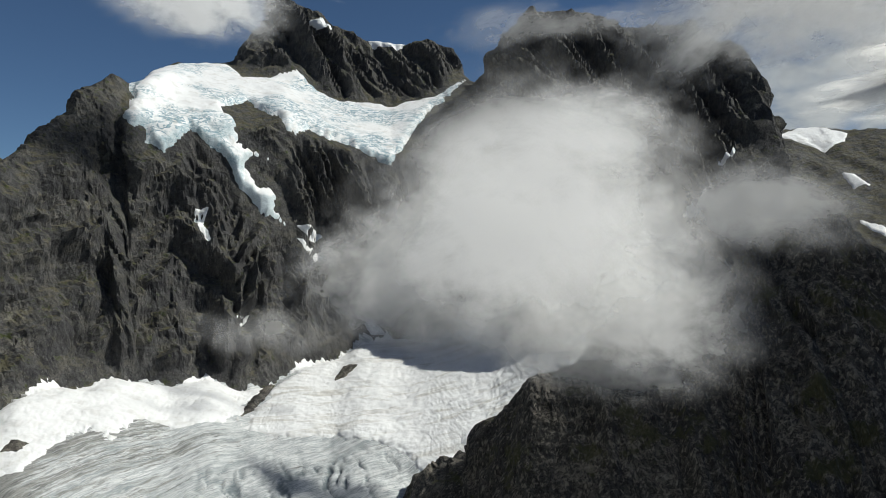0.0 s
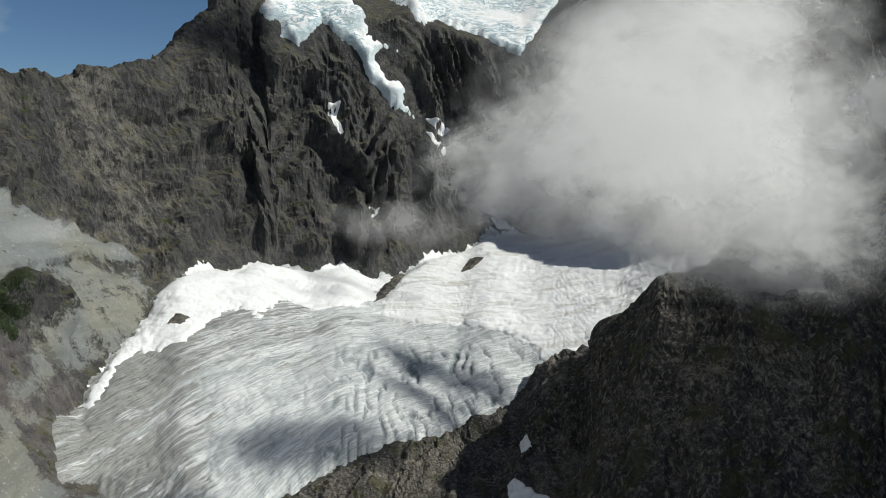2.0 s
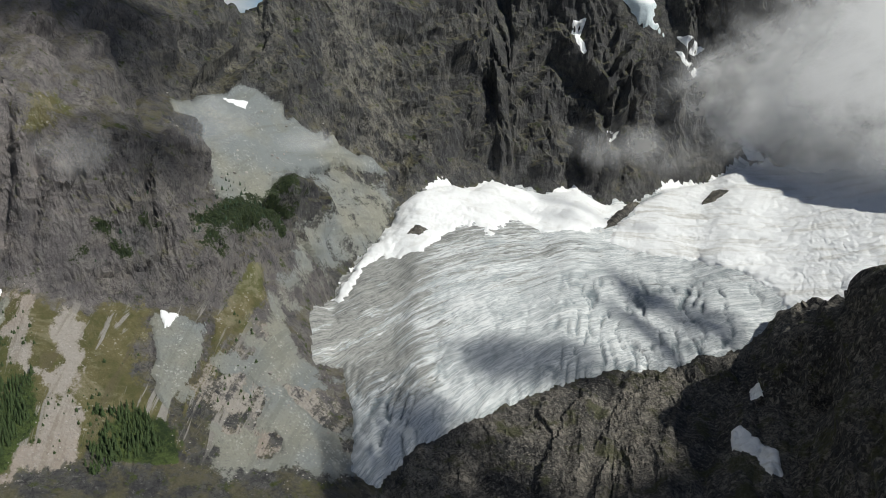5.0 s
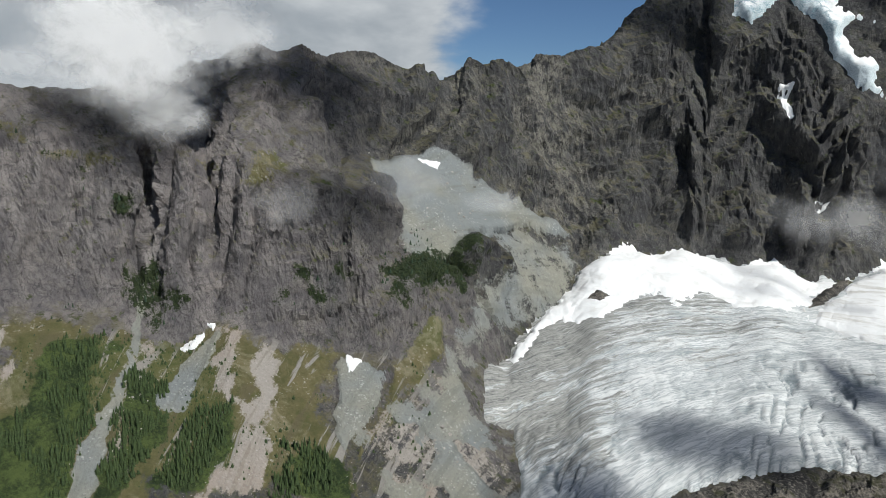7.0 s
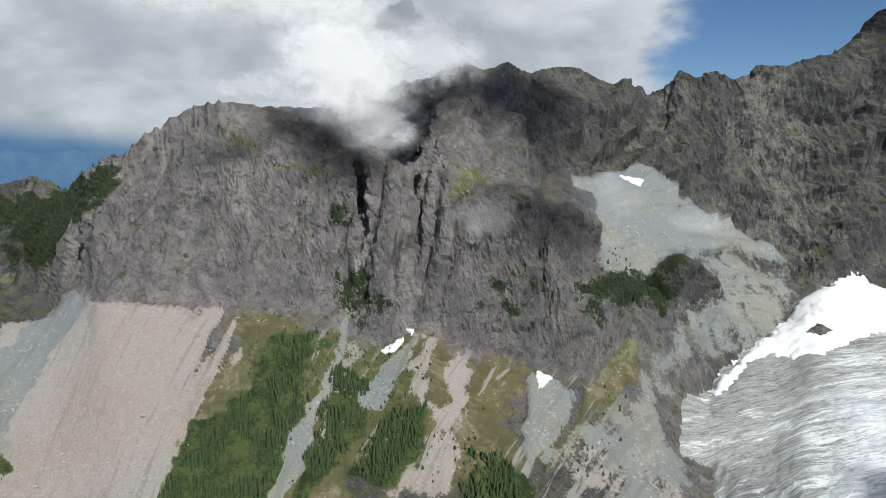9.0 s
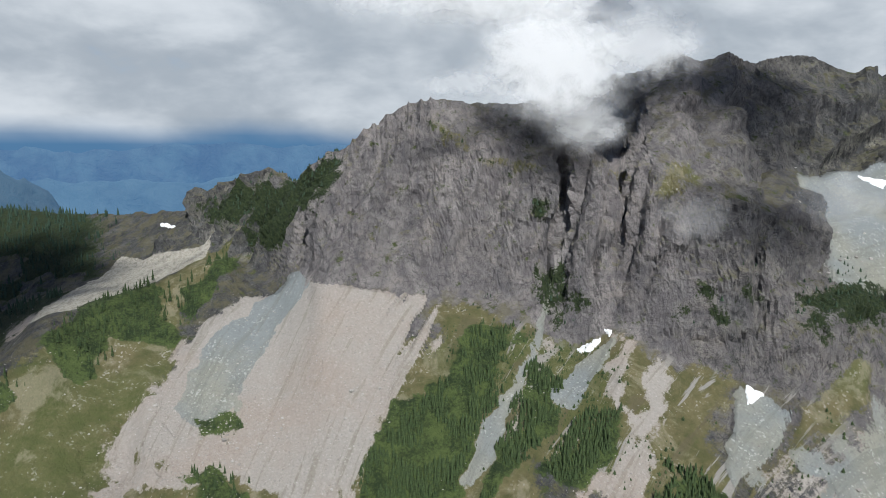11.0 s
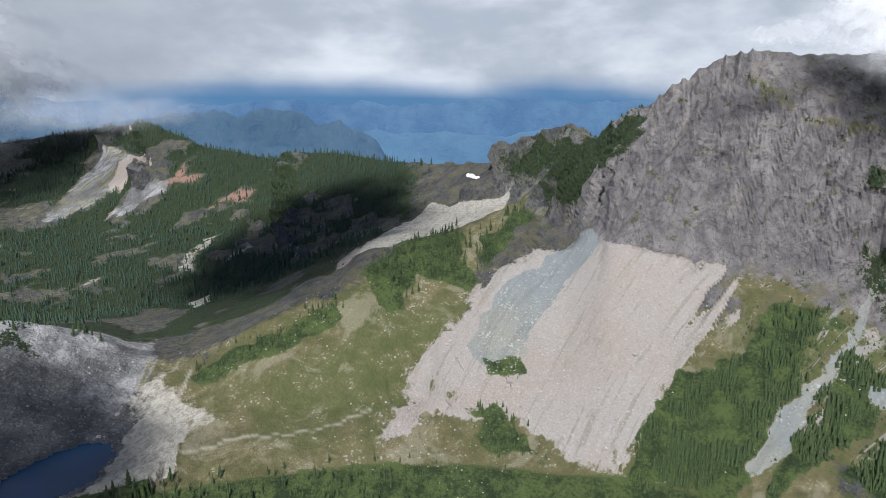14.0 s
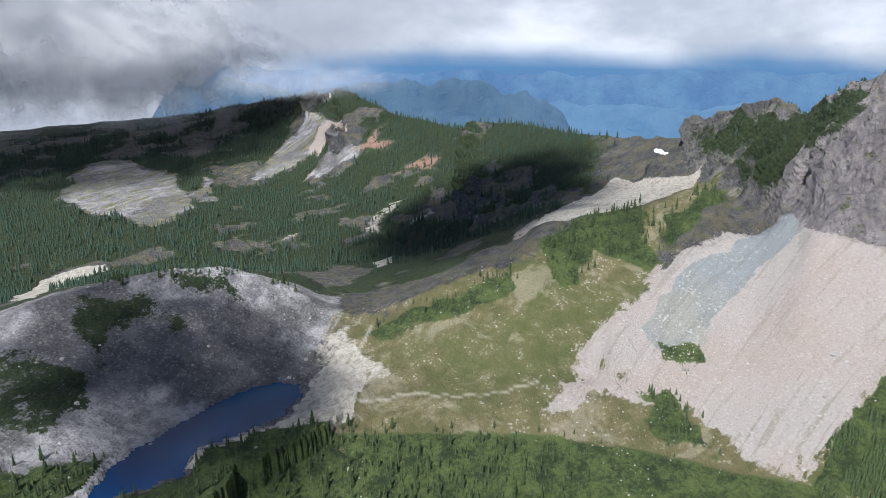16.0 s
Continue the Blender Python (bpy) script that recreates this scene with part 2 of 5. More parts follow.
def ground_material():
    n = Nodes("mountain ground")
    (grass, scree, grey, wood), _ = n.attribute("cover")
    (pale, red, mauve, debris), _ = n.attribute("cover_more")
    (gully, patch, bare, path), _ = n.attribute("runs")
    (su, sv, under, brush), _ = n.attribute("slope")
    down = n.add("ShaderNodeCombineXYZ", X=su, Y=sv, Z=0.0).outputs[0]
    runs = n.noise(1.0, 5, 0.62, n.scaled(0.13, 0.010, 1.0, down), 0.5)
    chute = n.noise(1.0, 5, 0.62, n.scaled(0.045, 0.007, 1.0, down), 0.9)
    big, mid, fine = n.noise(0.006, 5), n.noise(0.05, 7, 0.66), n.noise(0.35, 5, 0.7)
    streak = n.noise(1.0, 6, 0.65, n.scaled(0.055, 0.055, 0.03), 0.9)
    crack = n.noise(1.0, 7, 0.72, n.scaled(0.13, 0.13, 0.085), 1.0)
    slab = n.noise(1.0, 4, 0.6, n.scaled(0.02, 0.02, 0.035), 1.5)
    tone = n.noise(1.0, 5, 0.6, n.scaled(0.012, 0.012, 0.018), 0.6)
    col = n.mix(n.step(streak, 0.36, 0.64), (0.042, 0.042, 0.044), (0.104, 0.103, 0.099))
    col = n.mix(n.step(slab, 0.45, 0.62, 0.0, 0.6), col, (0.118, 0.112, 0.088))
    col = n.mix(n.step(tone, 0.40, 0.60, 0.6, 0.0), col, (0.044, 0.044, 0.047))
    col = n.mix(n.maths("MULTIPLY", gully, n.step(mid, 0.42, 0.58, 0.0, 0.75)), col, n.mix(fine, (0.15, 0.14, 0.115), (0.27, 0.255, 0.22)))
    mauve_rock = n.mix(n.step(streak, 0.36, 0.64), (0.150, 0.134, 0.134), (0.235, 0.212, 0.205))
    mauve_rock = n.mix(n.step(slab, 0.5, 0.66, 0.0, 0.5), mauve_rock, (0.27, 0.235, 0.215))
    mauve_rock = n.mix(n.step(n.noise(1.0, 5, 0.6, n.scaled(0.016, 0.016, 0.010), 0.8), 0.40, 0.58, 0.5, 0.0), mauve_rock, (0.115, 0.108, 0.112))
    wet = n.noise(1.0, 5, 0.6, n.scaled(0.05, 0.05, 0.006), 0.5)
    mauve_rock = n.mix(n.step(wet, 0.34, 0.48, 0.55, 0.0), mauve_rock, (0.085, 0.082, 0.088))
    mauve_rock = n.mix(n.step(wet, 0.55, 0.66, 0.0, 0.5), mauve_rock, (0.285, 0.262, 0.25))
    col = n.mix(n.maths("MULTIPLY", mauve, 0.88), col, mauve_rock)
    tight = n.maths("SUBTRACT", 1.0, n.maths("MULTIPLY", mauve, 0.55))
    col = n.mix(n.maths("MULTIPLY", tight, n.step(crack, 0.36, 0.46, 0.75, 0.0)), col, (0.024, 0.024, 0.027))
    # joints: thin dark lines, upright on the walls
    for sx, sz, width, dark in ((0.05, 0.024, 0.013, 0.75), (0.12, 0.07, 0.018, 0.6), (0.03, 0.06, 0.012, 0.6)):
        vein = n.noise(1.0, 3, 0.55, n.scaled(sx, sx, sz), 0.7)
        col = n.mix(n.maths("MULTIPLY", tight, n.step(n.maths("ABSOLUTE", n.maths("SUBTRACT", vein, 0.5)), width * 0.3, width, dark, 0.0)), col, (0.030, 0.029, 0.033))
    glint = n.noise(1.0, 5, 0.7, n.scaled(0.3, 0.3, 0.12), 0.4)
    col = n.mix(n.maths("MULTIPLY", tight, n.step(glint, 0.56, 0.72, 0.0, 0.4)), col, (0.30, 0.285, 0.27))
    sep = n.add("ShaderNodeSeparateXYZ")
    n.put(sep.inputs[0], n.t.nodes["Geometry"].outputs["Normal"])
    tuft = n.maths("MULTIPLY", n.step(sep.outputs[2], 0.30, 0.60), n.step(n.noise(0.07, 6, 0.7), 0.55, 0.66))
    col = n.mix(n.maths("MULTIPLY", tuft, n.maths("SUBTRACT", 1.0, bare)), col, n.mix(fine, (0.022, 0.034, 0.012), (0.075, 0.085, 0.028)))
    flat = n.step(sep.outputs[2], 0.56, 0.80)
    olive = n.maths("MULTIPLY", flat, n.maths("MULTIPLY", n.step(mid, 0.44, 0.60, 0.0, 0.6), n.maths("SUBTRACT", 1.0, bare)))
    col = n.mix(olive, col, n.mix(fine, (0.066, 0.062, 0.032), (0.15, 0.135, 0.072)))
    col = n.mix(n.maths("MULTIPLY", n.maths("MULTIPLY", bare, flat), 0.8), col, n.mix(n.step(mid, 0.3, 0.7), n.mix(n.step(tone, 0.4, 0.6), (0.042, 0.040, 0.039), (0.125, 0.115, 0.10)), n.mix(n.step(tone, 0.4, 0.6), (0.085, 0.081, 0.075), (0.27, 0.24, 0.20))))
    seam = n.noise(0.11, 7, 0.72, None, 1.2)
    col = n.mix(n.maths("MULTIPLY", bare, n.step(n.maths("ABSOLUTE", n.maths("SUBTRACT", seam, 0.5)), 0.01, 0.05, 0.85, 0.0)), col, (0.022, 0.021, 0.021))
    col = n.mix(n.maths("MULTIPLY", bare, n.step(glint, 0.50, 0.64, 0.0, 0.6)), col, (0.30, 0.275, 0.235))
    col = n.mix(n.maths("MULTIPLY", bare, n.step(n.noise(0.03, 6, 0.7), 0.53, 0.62, 0.0, 0.7)), col, n.mix(fine, (0.03, 0.036, 0.014), (0.085, 0.085, 0.034)))
    edge = n.maths("SUBTRACT", n.maths("ADD", n.maths("MULTIPLY", mid, 1.3), n.maths("MULTIPLY", fine, 0.7)), 1.0)
    drift = n.maths("MULTIPLY", n.maths("SUBTRACT", runs, 0.5), 1.0)

    def cover(mask, colour, below, soft=0.12, extra=None, rough=1.0):
        shape = n.maths("MULTIPLY", edge, rough)
        if extra is not None:
            shape = n.maths("ADD", shape, extra)
        # the border frays, the middle holds and the far side stays bare
        gate = n.maths("MULTIPLY", n.maths("MULTIPLY", mask, n.maths("SUBTRACT", 1.0, mask)), 4.0)
        return n.mix(n.step(n.maths("ADD", mask, n.maths("MULTIPLY", shape, n.maths("ADD", n.maths("MULTIPLY", gate, 0.8), 0.25))), 0.5 - soft, 0.5 + soft), below, colour)

    rubble = n.noise(0.5, 5, 0.75)
    stones = n.t.nodes.new("ShaderNodeTexVoronoi")
    n.put(stones.inputs["Vector"], n.pos)
    stones.inputs["Scale"].default_value = 0.55
    chip = n.add("ShaderNodeSeparateColor")
    n.put(chip.inputs[0], stones.outputs["Color"])
    chips = n.step(chip.outputs[0], 0.75, 1.0)
    gaps = n.step(chip.outputs[1], 0.0, 0.2, 0.6, 0.0)
    coarse = n.mix(n.step(mid, 0.4, 0.6), n.mix(rubble, (0.07, 0.068, 0.072), (0.24, 0.235, 0.235)), n.mix(rubble, (0.19, 0.185, 0.183), (0.42, 0.41, 0.40)))
    coarse = n.mix(n.step(big, 0.48, 0.56, 0.0, 0.75), coarse, n.mix(rubble, (0.04, 0.04, 0.042), (0.10, 0.098, 0.092)))
    col = cover(debris, n.mix(n.maths("MULTIPLY", chips, 0.3), n.mix(n.maths("MULTIPLY", gaps, 0.7), coarse, (0.045, 0.044, 0.047)), (0.40, 0.39, 0.38)), col)
    turf = n.mix(n.step(mid, 0.35, 0.65), n.mix(fine, (0.057, 0.060, 0.023), (0.102, 0.098, 0.041)), n.mix(fine, (0.115, 0.098, 0.047), (0.165, 0.144, 0.076)))
    turf = n.mix(n.step(patch, 0.45, 0.7, 0.0, 0.45), turf, n.mix(fine, (0.046, 0.070, 0.018), (0.085, 0.108, 0.030)))
    turf = n.mix(n.maths("MULTIPLY", chips, n.step(mid, 0.5, 0.66, 0.0, 0.7)), turf, (0.40, 0.38, 0.34))
    soil = n.noise(0.022, 6, 0.68, None, 0.6)
    turf = n.mix(n.step(soil, 0.52, 0.64, 0.0, 0.55), turf, n.mix(fine, (0.19, 0.165, 0.11), (0.31, 0.28, 0.20)))
    turf = n.mix(n.step(soil, 0.34, 0.44, 0.5, 0.0), turf, n.mix(fine, (0.055, 0.068, 0.022), (0.10, 0.11, 0.038)))
    col = cover(grass, turf, col, 0.15, n.maths("MULTIPLY", drift, -1.1))
    greige = n.mix(rubble, (0.17, 0.16, 0.145), (0.34, 0.32, 0.295))
    brown = n.mix(fine, (0.075, 0.065, 0.036), (0.125, 0.11, 0.065))
    low = n.maths("MULTIPLY", under, n.step(chute, 0.36, 0.44, 0.8, 0.0))
    col = n.mix(low, col, brown)
    bare_run = n.maths("MAXIMUM", n.step(chute, 0.555, 0.60), n.step(runs, 0.62, 0.67, 0.0, 0.8))
    col = n.mix(n.maths("MULTIPLY", under, bare_run), col, greige)
    stony = n.mix(rubble, (0.235, 0.213, 0.192), (0.40, 0.367, 0.334))
    stony = n.mix(n.step(runs, 0.54, 0.64, 0.0, 0.55), stony, n.mix(fine, (0.13, 0.12, 0.085), (0.25, 0.235, 0.195)))
    stony = n.mix(n.step(big, 0.45, 0.65, 0.0, 0.6), stony, n.mix(rubble, (0.22, 0.17, 0.14), (0.38, 0.305, 0.255)))
    stony = n.mix(n.maths("MULTIPLY", chips, 0.2), stony, (0.50, 0.47, 0.44))
    stony = n.mix(n.maths("MULTIPLY", gaps, 0.3), stony, (0.16, 0.115, 0.10))
    col = cover(scree, stony, col, 0.12, drift)
    shingle = n.mix(rubble, n.mix(n.step(big, 0.42, 0.6), (0.165, 0.178, 0.180), (0.20, 0.198, 0.165)), n.mix(n.step(big, 0.42, 0.6), (0.25, 0.27, 0.272), (0.31, 0.305, 0.26)))
    shingle = n.mix(n.step(runs, 0.5, 0.62, 0.0, 0.45), shingle, (0.16, 0.165, 0.145))
    col = cover(grey, shingle, col, 0.10, n.maths("MULTIPLY", drift, 0.7), 0.8)
    col = n.mix(n.maths("MULTIPLY", n.maths("MULTIPLY", n.step(grey, 0.5, 0.8), gaps), 0.5), col, (0.13, 0.135, 0.13))
    col = n.mix(n.maths("MULTIPLY", n.maths("MULTIPLY", n.step(grey, 0.5, 0.8), chips), n.step(mid, 0.45, 0.6, 0.0, 0.6)), col, (0.48, 0.48, 0.45))
    ledges = n.noise(1.0, 6, 0.7, n.scaled(0.12, 0.2, 0.4), 0.8)
    col = cover(pale, n.mix(n.step(ledges, 0.35, 0.6), (0.25, 0.23, 0.19), (0.43, 0.40, 0.34)), col, 0.12, None, 0.6)
    col = cover(red, n.mix(rubble, (0.18, 0.10, 0.075), (0.30, 0.185, 0.145)), col)
    col = cover(wood, n.mix(n.step(n.maths("ADD", n.maths("MULTIPLY", mid, 0.6), n.maths("MULTIPLY", fine, 0.4)), 0.40, 0.60), (0.018, 0.030, 0.011), n.mix(fine, (0.048, 0.070, 0.021), (0.086, 0.112, 0.034))), col)
    col = cover(brush, n.mix(n.step(fine, 0.35, 0.7), (0.012, 0.020, 0.009), (0.036, 0.049, 0.018)), col, 0.1, None, 1.6)
    col = n.mix(n.maths("MULTIPLY", path, 0.6), col, (0.38, 0.35, 0.29))
    height = n.maths("ADD", n.maths("MULTIPLY", crack, 1.2), n.maths("MULTIPLY", rubble, 0.5))
    solid = n.maths("SUBTRACT", 1.0, n.maths("MAXIMUM", n.maths("MAXIMUM", grass, scree), n.maths("MAXIMUM", grey, wood)), True)
    facets = n.t.nodes.new("ShaderNodeTexVoronoi")
    n.put(facets.inputs["Vector"], n.scaled(0.07, 0.07, 0.03))
    facets.inputs["Scale"].default_value = 1.0
    facets.inputs["Detail"].default_value = 2.0
    blocky = n.maths("ADD", n.maths("MULTIPLY", facets.outputs["Distance"], 1.0), n.maths("ADD", n.maths("MULTIPLY", slab, 1.8), n.maths("MULTIPLY", streak, 2.2)))
    height = n.maths("ADD", height, n.maths("MULTIPLY", blocky, solid))
    return n.surface(col, 0.92, n.bump(height, 0.9, 3.0))


def ice_material():
    n = Nodes("glacier ice")
    (dirt, snow, crev, _), _ = n.attribute("cover")
    big, mid, fine = n.noise(0.012, 5), n.noise(0.06, 6, 0.65), n.noise(0.4, 5, 0.7)
    (across, along_, _, _), _ = n.attribute("flow")
    flow = n.add("ShaderNodeCombineXYZ", X=across, Y=along_, Z=0.0).outputs[0]
    bands = n.noise(1.0, 6, 0.62, n.scaled(0.010, 0.045, 1.0, flow), 1.6)
    lines = n.noise(1.0, 5, 0.65, n.scaled(0.022, 0.13, 1.0, flow), 1.5)
    thin = n.noise(1.0, 4, 0.6, n.scaled(0.05, 0.35, 1.0, flow), 1.0)
    col = n.mix(n.step(bands, 0.36, 0.64), (0.47, 0.49, 0.495), (0.74, 0.75, 0.75))
    col = n.mix(n.step(big, 0.42, 0.62), col, n.mix(bands, (0.58, 0.595, 0.60), (0.80, 0.805, 0.80)))
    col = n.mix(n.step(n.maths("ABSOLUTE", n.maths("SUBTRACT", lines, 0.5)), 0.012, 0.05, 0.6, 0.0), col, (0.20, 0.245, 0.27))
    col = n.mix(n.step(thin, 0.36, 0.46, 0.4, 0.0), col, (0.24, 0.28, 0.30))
    # crevasse depths: their shade is put into the colour as near-black blue
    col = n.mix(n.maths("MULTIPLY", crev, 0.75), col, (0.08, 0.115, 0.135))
    trail = n.noise(1.0, 7, 0.72, n.scaled(0.028, 0.13, 1.0, flow), 1.0)
    swathe = n.noise(1.0, 4, 0.6, n.scaled(0.006, 0.03, 1.0, flow), 0.8)
    grit = n.step(n.maths("ADD", dirt, n.maths("SUBTRACT", n.maths("ADD", n.maths("MULTIPLY", trail, 2.6), n.maths("ADD", n.maths("MULTIPLY", fine, 0.9), n.maths("MULTIPLY", swathe, 1.2))), 2.35)), 0.42, 0.78, 0.0, 0.82)
    col = n.mix(grit, col, n.mix(n.step(n.maths("ADD", n.maths("MULTIPLY", thin, 0.6), n.maths("MULTIPLY", fine, 0.4)), 0.38, 0.60), (0.075, 0.075, 0.07), (0.31, 0.305, 0.28)))
    col = n.mix(snow, col, n.mix(n.step(big, 0.5, 0.72, 0.0, 0.5), (0.74, 0.74, 0.74), (0.62, 0.60, 0.56)))
    return n.surface(col, 0.6, n.bump(n.maths("ADD", n.maths("ADD", fine, mid), lines), 0.7, 2.0))


def snow_material(name, dirt, blue=0.0):
    n = Nodes(name)
    mid, fine = n.noise(0.035, 5, 0.6, None, 0.8), n.noise(0.5, 4, 0.6)
    if dirt > 0.8:
        mid = n.noise(1.0, 6, 0.65, n.scaled(0.010, 0.04, 0.03), 0.9)
    col = n.mix(n.step(mid, 0.48, 0.72, 0.0, dirt), (0.82, 0.825, 0.83), n.mix(fine, (0.42, 0.40, 0.36), (0.62, 0.6, 0.56)))
    sep = n.add("ShaderNodeSeparateXYZ")
    n.put(sep.inputs[0], n.t.nodes["Geometry"].outputs["Normal"])
    if blue:
        torn = n.noise(1.0, 4, 0.6, n.scaled(0.035, 0.035, 0.06), 1.2)
        tears = n.step(n.maths("ABSOLUTE", n.maths("SUBTRACT", torn, 0.5)), 0.012, 0.055, 0.95, 0.0)
        zone = n.step(n.noise(0.006, 3), 0.44, 0.56)
        col = n.mix(n.maths("MULTIPLY", tears, zone), col, (0.17, 0.29, 0.35))
        col = n.mix(n.maths("MULTIPLY", n.step(n.noise(0.09, 5, 0.7), 0.38, 0.50, 0.8, 0.0), zone), col, (0.36, 0.47, 0.53))
    front = n.step(n.maths("ADD", sep.outputs[2], n.maths("MULTIPLY", n.maths("SUBTRACT", mid, 0.5), 0.4)), 0.30, 0.62, blue, 0.0)
    col = n.mix(front, col, n.mix(n.step(fine, 0.35, 0.6), (0.22, 0.33, 0.38), (0.52, 0.63, 0.67)))
    return n.surface(col, 0.55, n.bump(n.noise(0.12, 6, 0.65), 0.7, 2.5))


def water_material():
    n = Nodes("tarn water")
    deep = n.noise(0.006, 3)
    col = n.mix(n.step(deep, 0.4, 0.65), (0.0015, 0.022, 0.080), (0.002, 0.042, 0.110))
    return n.surface(col, 0.12, n.bump(n.noise(0.9, 3), 0.08, 0.3), Specular_IOR_Level=0.06)


def foliage_material(name="conifer needles", dim=1.0):
    n = Nodes(name)
    info = n.add("ShaderNodeObjectInfo").outputs["Random"]
    isle = n.t.nodes["Geometry"].outputs["Random Per Island"]
    v = n.maths("FRACT", n.maths("ADD", info, isle))
    fine = n.noise(1.6, 3, 0.6)
    col = n.mix(v, (0.018, 0.034, 0.014), (0.05, 0.075, 0.026))
    col = n.mix(n.step(fine, 0.3, 0.75), col, (0.050, 0.072, 0.027))
    # below 1 mixes in blue-green, the far forest's haze put into the needle colour
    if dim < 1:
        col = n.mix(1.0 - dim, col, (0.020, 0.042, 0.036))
    return n.surface(col, 0.85)


def bark_material():
    n = Nodes("conifer bark")
    return n.surface(n.mix(n.noise(3.0), (0.06, 0.05, 0.04), (0.2, 0.18, 0.155)), 0.95)


def stone_material(name="fallen stone", dim=0.0):
    n = Nodes(name)
    isle = n.t.nodes["Geometry"].outputs["Random Per Island"]
    info = n.add("ShaderNodeObjectInfo").outputs["Random"]
    v = n.maths("FRACT", n.maths("ADD", info, isle))
    col = n.mix(v, (0.24, 0.222, 0.203), (0.44, 0.41, 0.38))
    col = n.mix(dim, col, (0.12, 0.118, 0.112))
    return n.surface(n.mix(n.step(n.noise(0.9, 5), 0.4, 0.7, 0.0, 0.5), col, (0.2, 0.19, 0.175)), 0.9)


GROUND, ICE = ground_material(), ice_material()
SNOW, OLD_SNOW, SERAC = snow_material("snow", 0.35), snow_material("old snow", 0.9), snow_material("serac ice", 0.5, 0.6)
GREY_STONE = stone_material("grey block", 0.7)
HAZED_NEEDLES, SLOPE_NEEDLES = foliage_material("hazed far conifer needles", 0.35), foliage_material("slope conifer needles", 0.5)
WATER, NEEDLES, BARK, STONE = water_material(), foliage_material(), bark_material(), stone_material()


# ---- the fields of cover, each by bearing and distance or height ----
FIELDS = {}
FIELDS["glacier"] = ('distance', [(38.6, 839), (40.2, 765), (40.3, 691), (37.5, 702), (37.0, 644), (37.2, 562), (35.1, 552), (31.0, 593), (26.9, 623), (20.8, 664), (13.9, 729), (10.0, 736), (5.4, 760), (2.5, 840), (-4, 850), (-12, 900), (-12, 1280), (-2, 1400), (2.9, 1475), (6.6, 1431), (8.4, 1391), (11.9, 1327), (14.1, 1261), (16.2, 1243), (18.3, 1258), (21.2, 1230), (22.7, 1228), (25.4, 1218), (26.9, 1156), (28.3, 1170), (29.7, 1147), (33.0, 1092), (33.2, 1033), (35.3, 962), (36.7, 908)])
FIELDS["snow_left"] = ("distance", [(38.6, 830), (37.6, 870), (36.7, 908), (35.3, 962), (33.0, 1092), (29.8, 1151), (25.3, 1218), (22.1, 1223), (18.3, 1258), (16.1, 1231), (14.0, 1244), (16.3, 1119), (17.5, 1066), (20.6, 1054), (23.3, 1069), (25.5, 1002), (26.4, 1028), (29.2, 979), (31.0, 932), (34.3, 927), (36.2, 892), (37.4, 837)])
FIELDS["snow_right"] = ('distance', [(15.6, 1076), (13.2, 1236), (12.1, 1290), (11.6, 1346), (10.5, 1354), (4.3, 1465), (-2, 1400), (-12, 1280), (-12, 890), (-4, 850), (1.5, 850), (2.5, 900), (4.3, 945), (8.4, 1002), (11.9, 1013), (15.8, 1068), (16.6, 1127)])
FIELDS["upper_icefield"] = ("height", [(23.5, 652), (22.6, 702), (19.6, 804), (17.1, 803), (15.8, 739), (11.5, 784), (10.8, 740), (8.4, 686), (4.3, 679), (0.7, 705), (-1.9, 772), (1.1, 641), (3.9, 475), (6.6, 499), (8.4, 518), (10.8, 552), (12.2, 532), (12.8, 564), (15.4, 642), (17.3, 605), (16.5, 530), (15.8, 497), (13.5, 474), (15.4, 482), (15.8, 450), (14.8, 421), (13.5, 399), (13.6, 363), (12.4, 336), (14.1, 355), (16.5, 431), (17.7, 494), (19.6, 531), (21.6, 488), (22.7, 488), (23.0, 524), (24.1, 548)])
FIELDS["patch_a"] = ("height", [(19.4, 363), (18.5, 362), (18.8, 333), (18.3, 294), (18.7, 296), (19.2, 327)])
FIELDS["patch_b"] = ("height", [(11.7, 338), (9.4, 322), (10.4, 304), (11.1, 316)])
FIELDS["patch_c"] = ("height", [(11.7, 311), (10.8, 291), (9.3, 280), (9.9, 269), (11.3, 288)])
FIELDS["patch_d"] = ("height", [(16.4, 158), (15.3, 170), (15.6, 159), (16.3, 150)])
FIELDS["patch_e"] = ("height", [(11.1, 984), (8.8, 980), (9.8, 926)])
FIELDS["patch_f"] = ("height", [(6.4, 964), (2.9, 937), (3.9, 904), (5.7, 922)])
FIELDS["patch_g"] = ("height", [(-25.3, 548), (-27.0, 582), (-29.8, 559), (-29.6, 527), (-28.4, 502), (-27.0, 525)])
FIELDS["patch_h"] = ("height", [(-21.2, 437), (-22.9, 481), (-22.0, 444)])
FIELDS["patch_i"] = ("height", [(-29.4, 436), (-30.2, 435), (-31.2, 408), (-30.2, 405)])
FIELDS["patch_j"] = ("height", [(-30.4, 342), (-32.1, 324), (-32.1, 310), (-31.3, 321)])
FIELDS["patch_k"] = ("height", [(-19.0, 369), (-20.4, 384), (-20.0, 357), (-19.0, 350)])
FIELDS["patch_l"] = ("distance", [(3.6, 696), (2.4, 691), (2.1, 667), (3.1, 661)])
FIELDS["patch_m"] = ("distance", [(4.4, 613), (3.7, 614), (2.0, 588), (0.6, 570), (0.1, 544), (0.8, 539), (2.1, 567), (4.1, 583)])
FIELDS["patch_n"] = ("height", [(46.3, 238), (44.4, 232), (44.6, 223)])
